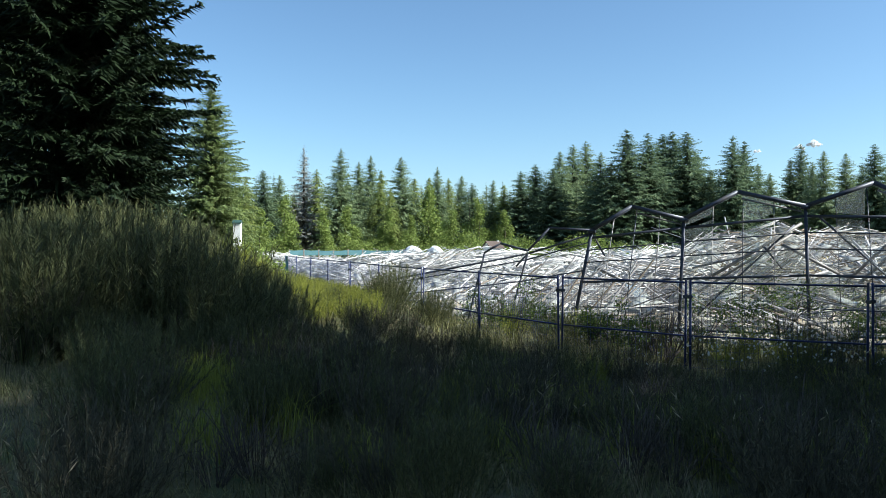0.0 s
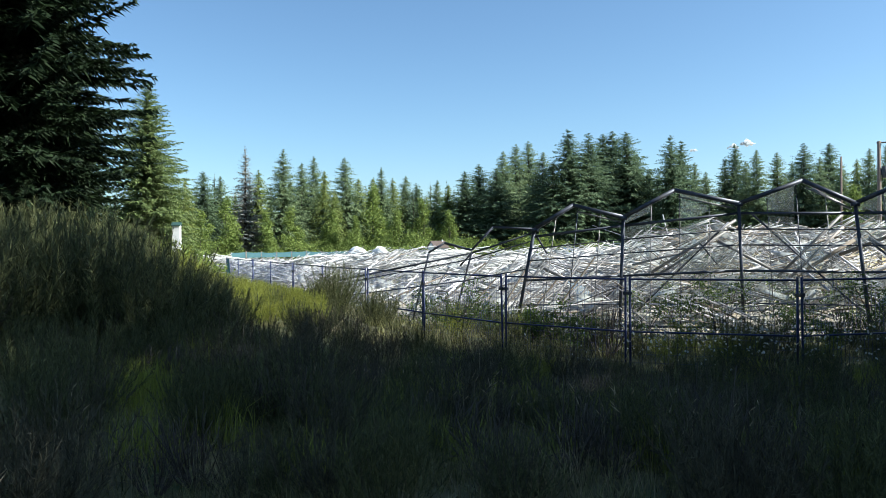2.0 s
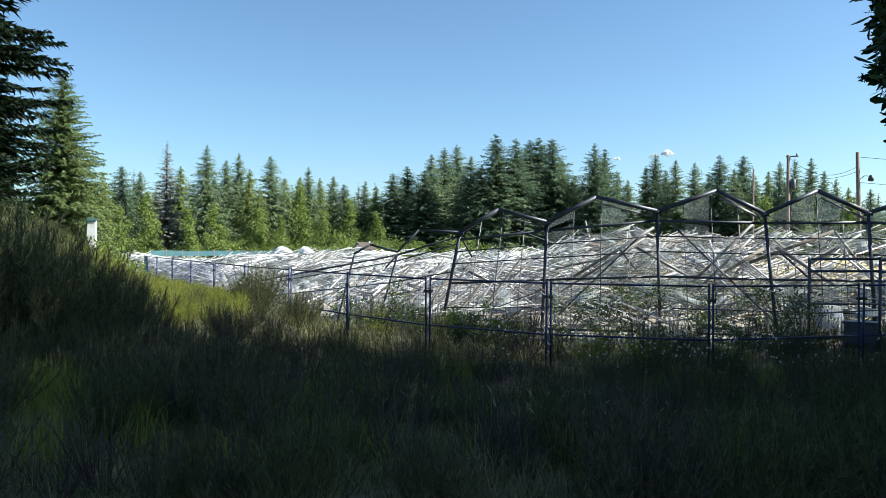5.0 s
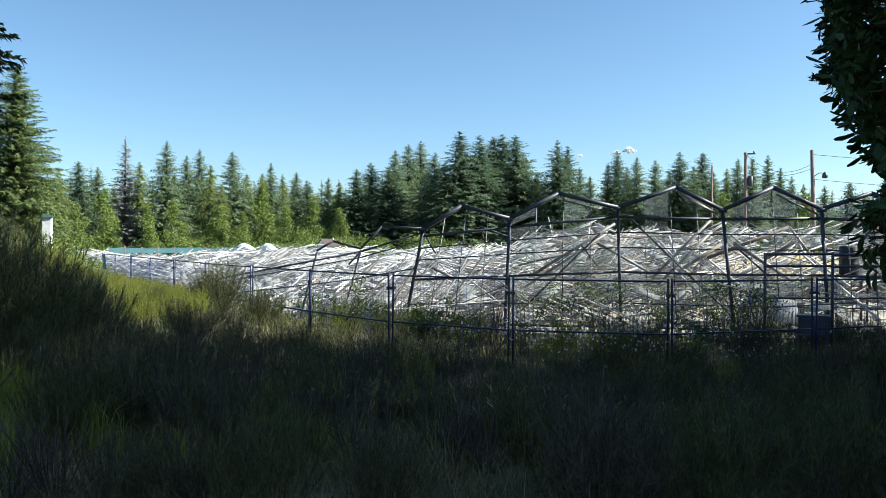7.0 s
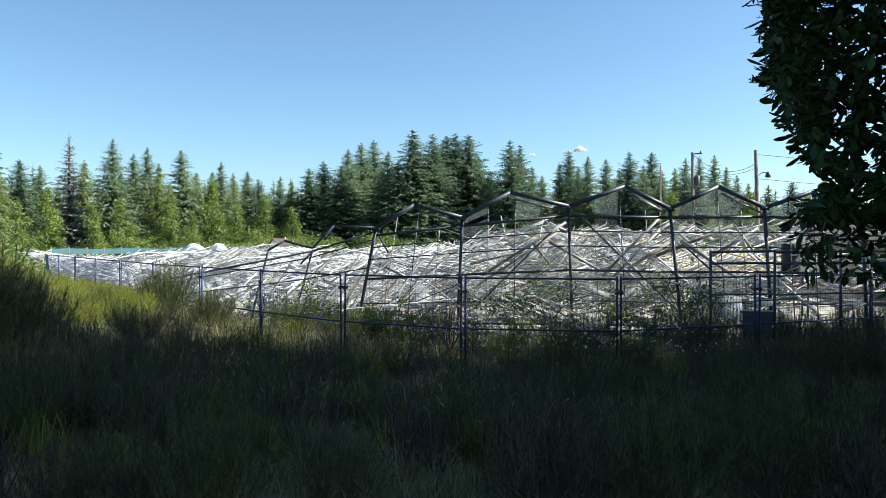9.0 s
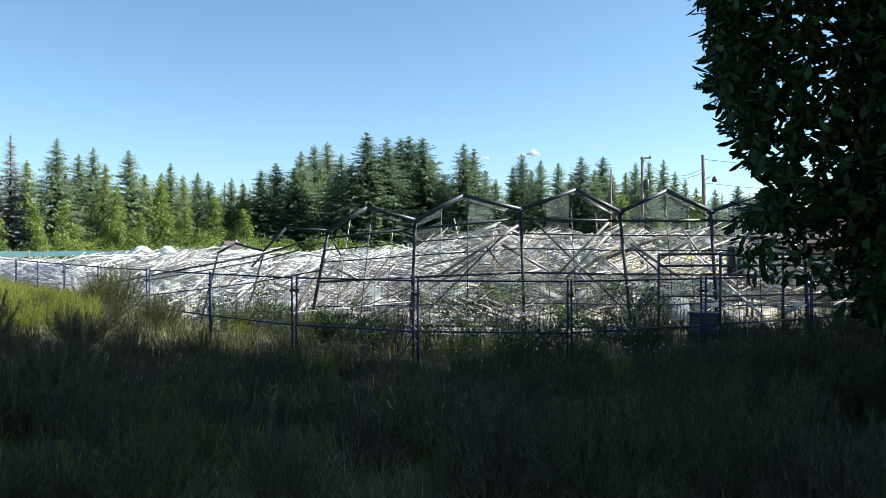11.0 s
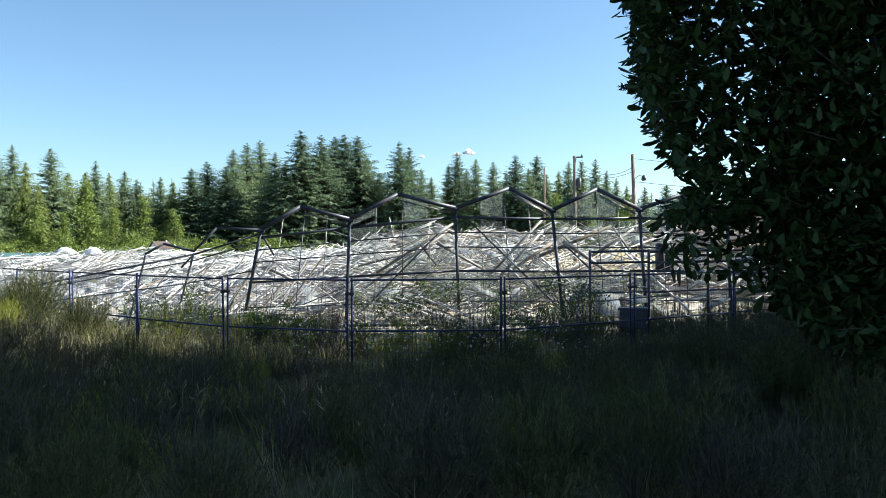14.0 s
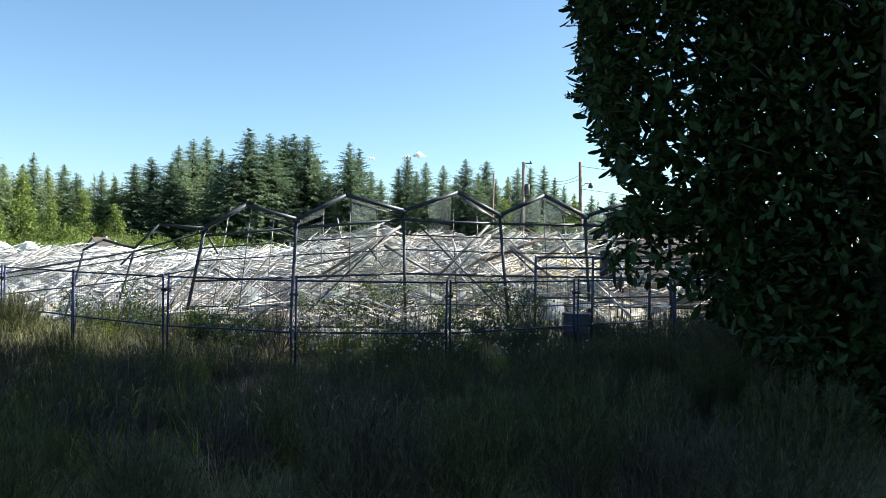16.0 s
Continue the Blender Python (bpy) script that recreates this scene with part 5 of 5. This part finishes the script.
# ---- bushes on the bank ----
def broom_meshes(tag, seed, height, spread, stems, material, leafy):
    """An upright broom bush: many thin forked stems with tiny leaves along them."""
    q = np.random.RandomState(seed)
    A, B, W, LV = [], [], [], []
    for s in range(stems):
        a, r = q.uniform(0, 6.283), spread * q.rand() ** 0.6
        root = np.array([0.12 * math.cos(a), 0.12 * math.sin(a), -0.05]) * q.uniform(0.3, 1)
        tip = np.array([r * math.cos(a), r * math.sin(a), height * q.uniform(0.6, 1.05) * (1 - 0.25 * (r / spread) ** 2)])
        k = np.linspace(0, 1, 4)[:, None]
        bow = root + (tip - root) * k + np.array([tip[0], tip[1], 0]) * (k * (1 - k)) * 0.5 + q.normal(0, 0.025 * height, (4, 3)) * k
        A.append(bow[:-1]), B.append(bow[1:]), W.append(np.array([0.010, 0.006, 0.003]))
        for f in range(2 if leafy < 4 else 0):
            t0 = q.uniform(0.35, 0.9)
            p = bow[1] + (bow[2] - bow[1]) * t0
            A.append(p[None]), B.append((p + (tip - root) * q.uniform(0.2, 0.4) + q.normal(0, 0.12, 3) * height)[None]), W.append(np.array([0.004]))
        for j in range(leafy):
            t = q.uniform(0.3, 1.0)
            i = min(2, int(t * 3))
            p = bow[i] + (bow[i + 1] - bow[i]) * (t * 3 - i)
            d = (bow[i + 1] - bow[i]) / np.linalg.norm(bow[i + 1] - bow[i]) + q.normal(0, 0.45, 3)
            d /= np.linalg.norm(d)
            L = q.uniform(0.05, 0.11)
            c = np.cross(d, q.normal(0, 1, 3))
            c *= 0.0034 / np.linalg.norm(c)
            LV.append(np.array([p + c, p + d * L, p - c]))
    A, B, W = np.concatenate(A), np.concatenate(B), np.concatenate(W)
    if leafy < 4:
        return (bar_mesh(tag + "_stems", A, B, W * 1.7, W * 1.7, M_TWIG),)
    # three-sided stems
    a = q.uniform(0, 6.283, len(A))
    ring3 = np.stack([np.stack([np.cos(a + k * 2.094), np.sin(a + k * 2.094), 0 * a], -1) * (W * 0.6)[:, None] for k in range(3)], 1)
    SV = np.concatenate([A[:, None] + ring3, B[:, None] + ring3 * 0.6], 1)
    stem = mesh_np(tag + "_stems", SV.reshape(-1, 3), (np.array([(0, 1, 4, 3), (1, 2, 5, 4), (2, 0, 3, 5)])[None] + 6 * np.arange(len(A))[:, None, None]).reshape(-1, 4), material)
    LV = np.concatenate(LV)
    return stem, mesh_np(tag + "_sprigs", LV, np.arange(len(LV)).reshape(-1, 3), material)


BROOMS = [broom_meshes("broom", 120 + i, 1.0, 0.52 + 0.1 * i, 58, M_BROOM if i % 2 == 0 else M_GREYBROOM, 66) for i in range(4)]
LITBROOMS = [broom_meshes("lit_broom", 130 + i, 1.0, 0.55 + 0.1 * i, 54, M_LITBROOM, 62) for i in range(2)]
DEADS = [broom_meshes("dead_bush", 140 + i, 1.0, 0.6, 26, M_TWIG, 3) for i in range(3)]
rb = random.Random(8)
seen_bush = {}


def bush(kind, x, y, h, label, group):
    pool, name = {"broom": (BROOMS, "broom_bush"), "lit": (LITBROOMS, "broom_bush"), "green": (BROOMS[::2], "broom_bush"), "dead": (DEADS, "dead_bush")}[kind]
    i = rb.randrange(len(pool))
    # the brow of the bank: growth there stays below it
    px, py = to_plan(x, y)
    az, d = math.degrees(math.atan2(px, py)), math.hypot(px, py)
    if -55 < az < -40.5 and d > 9:
        h = min(h, 2.7 + d * climb(np.interp(az, [-54.5, -52.8, -49.3, -43.5, -40.5], [1.6, 0.4, -2.1, -3.3, -3.8])) - float(ground_z(x, y)))
        if h < 0.2:
            return
    m = pose(x, y, float(ground_z(x, y)) - 0.03, 0, 0, rb.uniform(0, 360)) @ Matrix.Diagonal((h * rb.uniform(0.8, 1.15), h, h, 1))
    if (kind, i) not in seen_bush:
        ob = thing(name, label, "bush", group)
        for n, me in zip(("stemwork", "foliage"), pool[i]):
            part(n, me, ob)["kind"] = "stuff"
        seen_bush[kind, i] = ob
        ob.matrix_basis = m
    else:
        again(seen_bush[kind, i], m)


WL = "dark green broom bush in deep shade beside the fence"
FL = "yellow-green broom bush with fresh sprigs on the bank"
BL, BG = "dark green upright broom bush in the tall grass", "broom bushes"
for az, d, h in ((-66, 11, 1.1), (-63, 14, 1.1), (-60, 12.5, 0.9), (-58, 16, 1.1), (-56, 13.5, 0.8), (-55, 18.5, 1.1), (-53, 15, 0.7), (-52, 19.5, 0.9), (-50.5, 17, 0.8), (-49.5, 20, 0.7),
                 (-47.5, 18.5, 0.7), (-45.5, 18.5, 0.7), (-40.5, 13, 0.5), (-64, 8, 1.0), (-69, 9.5, 1.2), (-61, 17.5, 1.4), (-66.5, 18, 1.5)):
    bush("broom", *polar(az, d), h, BL, BG)
for az, d, h in ((-48, 10, 0.7), (-55, 8, 0.8), (-30, 8.2, 0.5), (-17, 5.2, 0.6), (-3.5, 4.8, 0.65), (6, 7.4, 0.75), (17, 6.2, 0.6), (12, 9.0, 0.9), (-24, 6.0, 0.5), (-12, 7.0, 0.5), (-37, 6.6, 0.5), (21, 8.5, 0.9), (-44, 5.6, 0.55)):
    bush("broom", *polar(az, d), h, BL, BG)
rm = random.Random(21)
for az, d, h in ((-38.9, 16.2, 1.3), (-38.5, 15.9, 1.15), (-39.2, 16.0, 1.05), (-35.2, 15.2, 1.1), (-34.9, 15.0, 0.95), (-35.5, 15.1, 0.9)):
    bush("green", *polar(az, d), h, "dense dark green broom bush standing against the fence", BG)
for _ in range(34):
    az, d = rm.uniform(-51, -38), rm.uniform(12.5, 19)
    bush(rm.choice(("lit", "green", "green")), *polar(az, d), rm.uniform(0.45, 0.8), FL, BG)
# bushes over the sun patch take the broom colour with sunlight in it
for _ in range(64):
    az, d = rm.uniform(-72, -49), rm.uniform(9, 21)
    x, y = polar(az, d)
    lim = 2.7 + d * climb(np.interp(az, [-62, -56, -52.8, -49.3], [4.6, 2.7, 0.3, -2.3]))
    h = min(2.3, lim - float(ground_z(x, y)))
    if h > 0.45:
        bush("lit" if az > -54.5 and d > 14 else "green", x, y, h * rm.uniform(0.75, 1.0), FL if az > -54.5 and d > 14 else BL, BG)
for az, d, h in ((-44.2, 15.2, 0.75), (-45.6, 16.0, 0.8), (-47.0, 16.6, 0.85), (-48.4, 17.2, 0.8), (-46.2, 14.2, 0.7), (-43.0, 14.6, 0.65), (-44.8, 13.4, 0.6), (-49.6, 18.2, 0.8), (-41.8, 14.4, 0.55), (-50.8, 18.8, 0.8), (-47.6, 15.2, 0.7), (-40.6, 14.0, 0.5), (-52.2, 19.8, 0.8), (-45.0, 14.6, 0.6), (-46.6, 15.4, 0.65), (-47.9, 18.4, 0.8), (-44.0, 16.2, 0.65), (-42.4, 15.6, 0.6), (-49.0, 19.2, 0.8), (-43.6, 13.8, 0.5), (-46.9, 17.4, 0.7), (-45.4, 17.0, 0.7), (-24.2, 8.8, 0.4), (-13, 9.4, 0.4), (4.0, 10.4, 0.4)):
    bush("lit", *polar(az, d), h, FL, BG)
for az, d, h in ((-38, 11.2, 0.6), (-36.4, 11.8, 0.65), (-34.8, 11.0, 0.6), (-33.2, 11.6, 0.55), (-31.6, 11.0, 0.5), (-39.6, 12.2, 0.7), (-41.0, 11.6, 0.7), (-37.2, 12.8, 0.7), (-29.8, 10.6, 0.5), (-42.6, 12.6, 0.75), (-34.0, 12.4, 0.6), (-27.6, 10.8, 0.5), (-25.4, 10.4, 0.45), (-23, 10.6, 0.45)):
    bush("broom", *polar(az, d), h, BL, BG)


def thicket(pool, rows, material, label):
    """Low growth too tangled to count: many small bushes joined into one object."""
    V, F, base = [], [], 0
    for x, y, h, turn, i in rows:
        for me in pool[i]:
            co = np.empty(3 * len(me.vertices), np.float32)
            me.vertices.foreach_get("co", co)
            co = co.reshape(-1, 3) * h
            c, w = math.cos(turn), math.sin(turn)
            V.append(np.stack([co[:, 0] * c - co[:, 1] * w + x, co[:, 0] * w + co[:, 1] * c + y, co[:, 2] + float(ground_z(x, y)) - 0.03], -1))
            corner = np.empty(len(me.loops), np.int32)
            me.loops.foreach_get("vertex_index", corner)
            if len(me.polygons[0].vertices) == 4:
                corner = corner.reshape(-1, 4)
                corner = np.concatenate([corner[:, [0, 1, 2]], corner[:, [0, 2, 3]]])
            F.append(corner.reshape(-1, 3) + base)
            base += len(co)
    ob = new("undergrowth", mesh_np("undergrowth", np.concatenate(V), np.concatenate(F), material))
    return tagged(ob, label, "undergrowth", kind="stuff")


low_rows = {0: [], 1: []}
for k in range(250):
    az, d = rm.uniform(-66, 36), 3.4 + 8.2 * rm.random() ** 0.9
    low_rows[0 if rm.random() < 0.6 else 1].append((*polar(az, d), rm.uniform(0.32, 0.8) * (1.15 if az > 6 or az < -40 else 1.0), rm.uniform(0, 6.28), rm.randrange(2)))
thicket([BROOMS[0], BROOMS[2]], low_rows[0], M_BROOM, "tangled dark green broom undergrowth on the shaded bank")
thicket([BROOMS[1], BROOMS[3]], low_rows[1], M_GREYBROOM, "tangled grey-brown undergrowth on the shaded bank")
for az, d, h in ((11, 10.8, 0.6), (13, 11.2, 0.7), (14.6, 11.4, 0.8), (16, 11.8, 0.85), (17.4, 11.2, 0.8), (18.8, 12.0, 0.95), (20, 11.4, 0.9), (21.4, 12.2, 1.0), (22.6, 11.0, 0.9), (24, 11.8, 1.05), (25.6, 11.2, 1.0), (27, 10.6, 1.1), (29, 11.0, 1.2), (18, 9.8, 0.7), (22, 9.4, 0.8), (25, 9.0, 0.9), (28, 8.6, 1.0), (31, 9.2, 1.2)):
    bush("broom", *polar(az, d), h, WL, BG)
for _ in range(26):
    az, d = rm.uniform(-46, 24), rm.uniform(4.5, 10.5)
    bush("lit", *polar(az, d), rm.uniform(0.28, 0.5), FL, BG)
GL = "low green broom bush growing before the ruined greenhouse"
for _ in range(64):
    x, y = rm.uniform(-8.5, 8.5), rm.uniform(1.2, 4.8)
    y += float(np.interp(x, FENCE_X, FENCE_Y))
    wx, wy = to_world(x, y)
    bush("lit" if rm.random() < 0.14 else "green", float(wx), float(wy), rm.uniform(0.6, 1.15), GL, "bushes before the greenhouse")
DL, DG = "brown leafless twiggy bush among the grass", "dead bushes"
for az, d, h in ((-14.5, 9.8, 0.7), (-5.5, 5.6, 0.8), (-20, 7.6, 0.5), (-9, 6.3, 0.6), (8.5, 6.4, 0.7), (2, 4.6, 0.5), (-31, 5.8, 0.5), (-26, 9.6, 0.5), (15, 7.8, 0.8), (-16, 4.8, 0.5), (5, 5.2, 0.6), (-1, 7.2, 0.6), (-36, 8.4, 0.6), (-41, 6.8, 0.6), (-23, 8.6, 0.5), (11, 4.6, 0.5), (19, 6.6, 0.8), (-6, 8.6, 0.6), (-47, 7.6, 0.7), (-58, 9.5, 0.8), (-14, 13.4, 1.4), (-8.4, 5.2, 0.85), (-2.6, 4.3, 0.75), (9.0, 5.4, 0.8), (-43.5, 5.6, 0.8)):
    bush("dead", *polar(az, d), h, DL, DG)

for _ in range(60):
    az, d = rm.uniform(-62, 30), rm.uniform(3.9, 9)
    bush("dead", *polar(az, d), rm.uniform(0.4, 0.65), DL, DG)

# leafy saplings along the fence
for i, (az, d, h) in enumerate(((-27.3, 14.2, 1.55), (-24.8, 15.0, 1.0), (-18.6, 13.2, 1.2), (-16.8, 13.0, 1.0), (-20.3, 13.4, 0.9), (-30.5, 15.5, 1.2), (-4.2, 15.6, 1.9), (-6.5, 15.2, 1.5), (1.5, 16.2, 1.3), (-10.4, 14.3, 1.3), (8.3, 15.8, 1.9), (9.8, 15.0, 1.5), (4.5, 15.0, 1.0), (-4.5, 19.9, 1.7), (-0.5, 20.1, 1.5), (2.4, 20.3, 1.6), (5.6, 20.4, 1.7), (7.6, 20.2, 1.5), (-8.0, 19.4, 1.4), (14.5, 20.4, 1.6))):
    x, y = polar(az, d)
    ob = thing("sapling", "leafy green sapling growing through the fence line", "sapling", "saplings", at=(x, y, float(ground_z(x, y))))
    q = random.Random(200 + i)
    lumps = [(q.gauss(0, 0.24) * h, q.gauss(0, 0.2) * h, h * q.uniform(0.35, 0.95), 0.16 * h) for _ in range(9)]
    part("crown", leaf_cloud("sapling", 200 + i, lumps, 800, 0.032, M_SAPLING, 0.45), ob)
    A = [(0, 0, -0.1)] * 3 + [(0, 0, h * 0.3)] * 6
    B = [(l[0], l[1], l[2]) for l in lumps]
    part("stemwork", bar_mesh("stemwork", A, B, 0.014, 0.014, M_TWIG), ob)["kind"] = "stuff"

# ---- grass ----
def blades(name, x, y, h, w, lean, material, label, seed, category="grass"):
    """Bent tapering blades, two segments each."""
    q = np.random.RandomState(seed)
    n = len(x)
    a, face = q.uniform(0, 6.283, n), q.uniform(0, 6.283, n)
    z = ground_z(x, y) - 0.03
    root = np.stack([x, y, z], -1)
    ld = np.stack([np.cos(a), np.sin(a), 0 * a], -1)
    sd = np.stack([np.cos(face), np.sin(face), 0 * a], -1) * (w / 2)[:, None]
    up = np.array([0, 0, 1.0])
    midp = root + up * (h * 0.55)[:, None] + ld * (h * lean * 0.3)[:, None]
    tip = root + up * (h * (1 - 0.35 * lean))[:, None] + ld * (h * lean)[:, None]
    V = np.stack([root - sd, root + sd, midp + sd * 0.75, midp - sd * 0.75, tip], 1).reshape(-1, 3)
    k = 5 * np.arange(n)[:, None]
    F = np.concatenate([k + np.array([[0, 1, 2]]), k + np.array([[0, 2, 3]]), k + np.array([[3, 2, 4]])], 1).reshape(-1, 3)
    ob = new(name, mesh_np(name, V, F, material))
    return tagged(ob, label, category, kind="stuff")


def scatter(n, az0, az1, r0, r1, power, seed, clump=0.0):
    """Places spread in a sector round the path, denser close by, gathered into tufts."""
    q = np.random.RandomState(seed)
    az, r = np.radians(q.uniform(az0, az1, n) * TURN + SHIFT), PACE * (r0 ** power + (r1 ** power - r0 ** power) * q.rand(n)) ** (1 / power)
    if clump:
        m = n // 28
        j = q.randint(0, m, n)
        az, r = az[:m][j], r[:m][j]
        x, y = r * np.sin(az) + q.normal(0, clump, n), r * np.cos(az) + q.normal(0, clump, n)
    else:
        x, y = r * np.sin(az), r * np.cos(az)
    return x, y


def field_mask(x, y, past=7.0):
    x, y = to_plan(x, y)
    return y < np.interp(x, FENCE_X, FENCE_Y) + past


x, y = scatter(62000, -72, 42, 2.4, 14, 1.15, 301, 0.10)
q = np.random.RandomState(1)
k = field_mask(x, y, 4.5)
x, y = x[k], y[k]
patch = 0.5 + 0.5 * np.sin(x * 1.1 + 1.7 * np.sin(y * 0.8)) * np.cos(y * 0.9 - 0.4 * x)
blades("tall_grass", x, y, q.uniform(0.12, 0.36, len(x)) * (0.55 + 0.7 * patch), q.uniform(0.003, 0.008, len(x)), np.abs(q.normal(0.75, 0.35, len(x))), M_GRASS, "tall dark green meadow grass in shade on the bank", 302)
x, y = scatter(42000, -72, 44, 3.0, 9.5, 1.4, 309)
blades("short_grass", x, y, q.uniform(0.05, 0.17, len(x)), q.uniform(0.004, 0.009, len(x)), np.abs(q.normal(0.8, 0.4, len(x))), M_GRASS, "short matted grass between the tufts", 310)
x, y = scatter(90000, -82, 42, 8, 24, 1.3, 303, 0.14)
k = field_mask(x, y, 5.0) & ((x > -0.55 * y) | (q.rand(len(x)) < 0.3))
x, y = x[k], y[k]
px, py = to_plan(x, y)
off = np.abs(np.interp(px, FENCE_X, FENCE_Y) - py)
blades("bank_grass", x, y, q.uniform(0.14, 0.36, len(x)) * (1 + 0.7 * np.exp(-((off - 0.3) / 1.6) ** 2) * (1 - 0.95 * np.exp(-((x + 1) / 2.0) ** 2))), q.uniform(0.006, 0.012, len(x)), np.abs(q.normal(0.65, 0.35, len(x))), M_GRASS, "rough green grass on the bank below the fence", 304)
x, y = scatter(15000, -78, 42, 2.6, 18, 1.1, 305, 0.16)
k = field_mask(x, y, 3.0)
x, y = x[k], y[k]
blades("dry_grass", x, y, q.uniform(0.15, 0.42, len(x)), q.uniform(0.002, 0.005, len(x)), np.abs(q.normal(0.6, 0.3, len(x))), M_STRAW, "dry straw-coloured grass among the green", 306)
# bright tufts of light green grass, with sun flecks put into their colour
x, y = [], []
for az, d, k in [(rm.uniform(-58, 26), rm.uniform(4.2, 10.5), 130) for _ in range(64)] + [(-24.2, 8.6, 300), (-29.0, 7.0, 260), (-13.2, 9.6, 240), (-31.5, 5.2, 160), (2.5, 7.0, 200), (-12.0, 6.2, 160), (7.5, 11.4, 260), (-1.2, 11.0, 220), (-36.0, 6.2, 140), (-46.2, 15.0, 90), (-44.6, 14.6, 80), (-48.0, 16.0, 90), (-43.2, 15.4, 60)]:
    cx_, cy_ = polar(az, d)
    wide = 0.13 if d < 12 else 0.6
    x.append(q.normal(cx_, wide, k)), y.append(q.normal(cy_, wide, k))
x, y = np.concatenate(x), np.concatenate(y)
blades("fresh_grass_tufts", x, y, q.uniform(0.25, 0.6, len(x)) , q.uniform(0.004, 0.009, len(x)), np.abs(q.normal(0.4, 0.25, len(x))), M_LITGRASS, "light green grass tufts, brightened in colour as sun flecks", 311)
# seed heads on long stalks
x, y = scatter(900, -78, 42, 3.4, 13, 1.2, 307, 0.35)
k = field_mask(x, y, 1.0)
x, y = x[k], y[k]
n = len(x)
z = ground_z(x, y)
h, a, ln = q.uniform(0.28, 0.55, n), q.uniform(0, 6.283, n), np.abs(q.normal(0.14, 0.12, n))
root = np.stack([x, y, z], -1)
neck = root + np.stack([np.cos(a) * h * ln, np.sin(a) * h * ln, h], -1)
hd = np.stack([np.cos(a) * (ln + 0.5), np.sin(a) * (ln + 0.5), 0.9 - ln], -1)
hl = q.uniform(0.05, 0.11, n)[:, None]
V1, F1 = bars(root, neck, 0.0015, 0.0015)
tip_, belly = neck + hd * hl, neck + hd * hl * 0.4
o1 = np.stack([-np.sin(a), np.cos(a), 0 * a], -1) * 0.0055
o2 = np.cross(hd / np.linalg.norm(hd, axis=1, keepdims=True), o1)
V2 = np.stack([neck, belly + o1, belly + o2, belly - o1, belly - o2, tip_], 1).reshape(-1, 3)
F2 = (np.array([(0, 1, 2), (0, 2, 3), (0, 3, 4), (0, 4, 1), (5, 2, 1), (5, 3, 2), (5, 4, 3), (5, 1, 4)])[None] + 6 * np.arange(n)[:, None, None]).reshape(-1, 3)
heads = mesh_np("seed_heads", V2, F2, M_STRAW)
stalks = new("grass_stalks", mesh_np("grass_stalks", V1, F1, M_STRAW))
tagged(stalks, "thin dry stalks standing over the grass", "grass", kind="stuff")
ob = new("seed_heads", heads)
tagged(ob, "pale grass seed heads on long bent stalks", "grass", kind="stuff")
# daisies by the fence
n = 420
xx, yy = to_world(q.normal(-0.6, 1.5, n), q.normal(12.4, 0.9, n))
zz = ground_z(xx, yy) + q.uniform(0.35, 0.95, n)
ang = np.linspace(0, 6.283, 7)[:-1]
tilt = q.normal(0, 0.4, (n, 2))
V = np.stack([np.stack([xx[:, None] + 0.02 * np.cos(ang), yy[:, None] + 0.02 * np.sin(ang), zz[:, None] + 0.02 * (np.cos(ang) * tilt[:, :1] + np.sin(ang) * (tilt[:, 1:] - 0.9))], -1)], 0)[0]
Fd = (np.array([(0, 1, 2, 3), (0, 3, 4, 5)])[None] + 6 * np.arange(n)[:, None, None]).reshape(-1, 4)
ob = new("daisies", mesh_np("daisies", V.reshape(-1, 3), Fd, M_PETAL))
tagged(ob, "small white daisies in the grass by the fence", "flowers", kind="stuff")
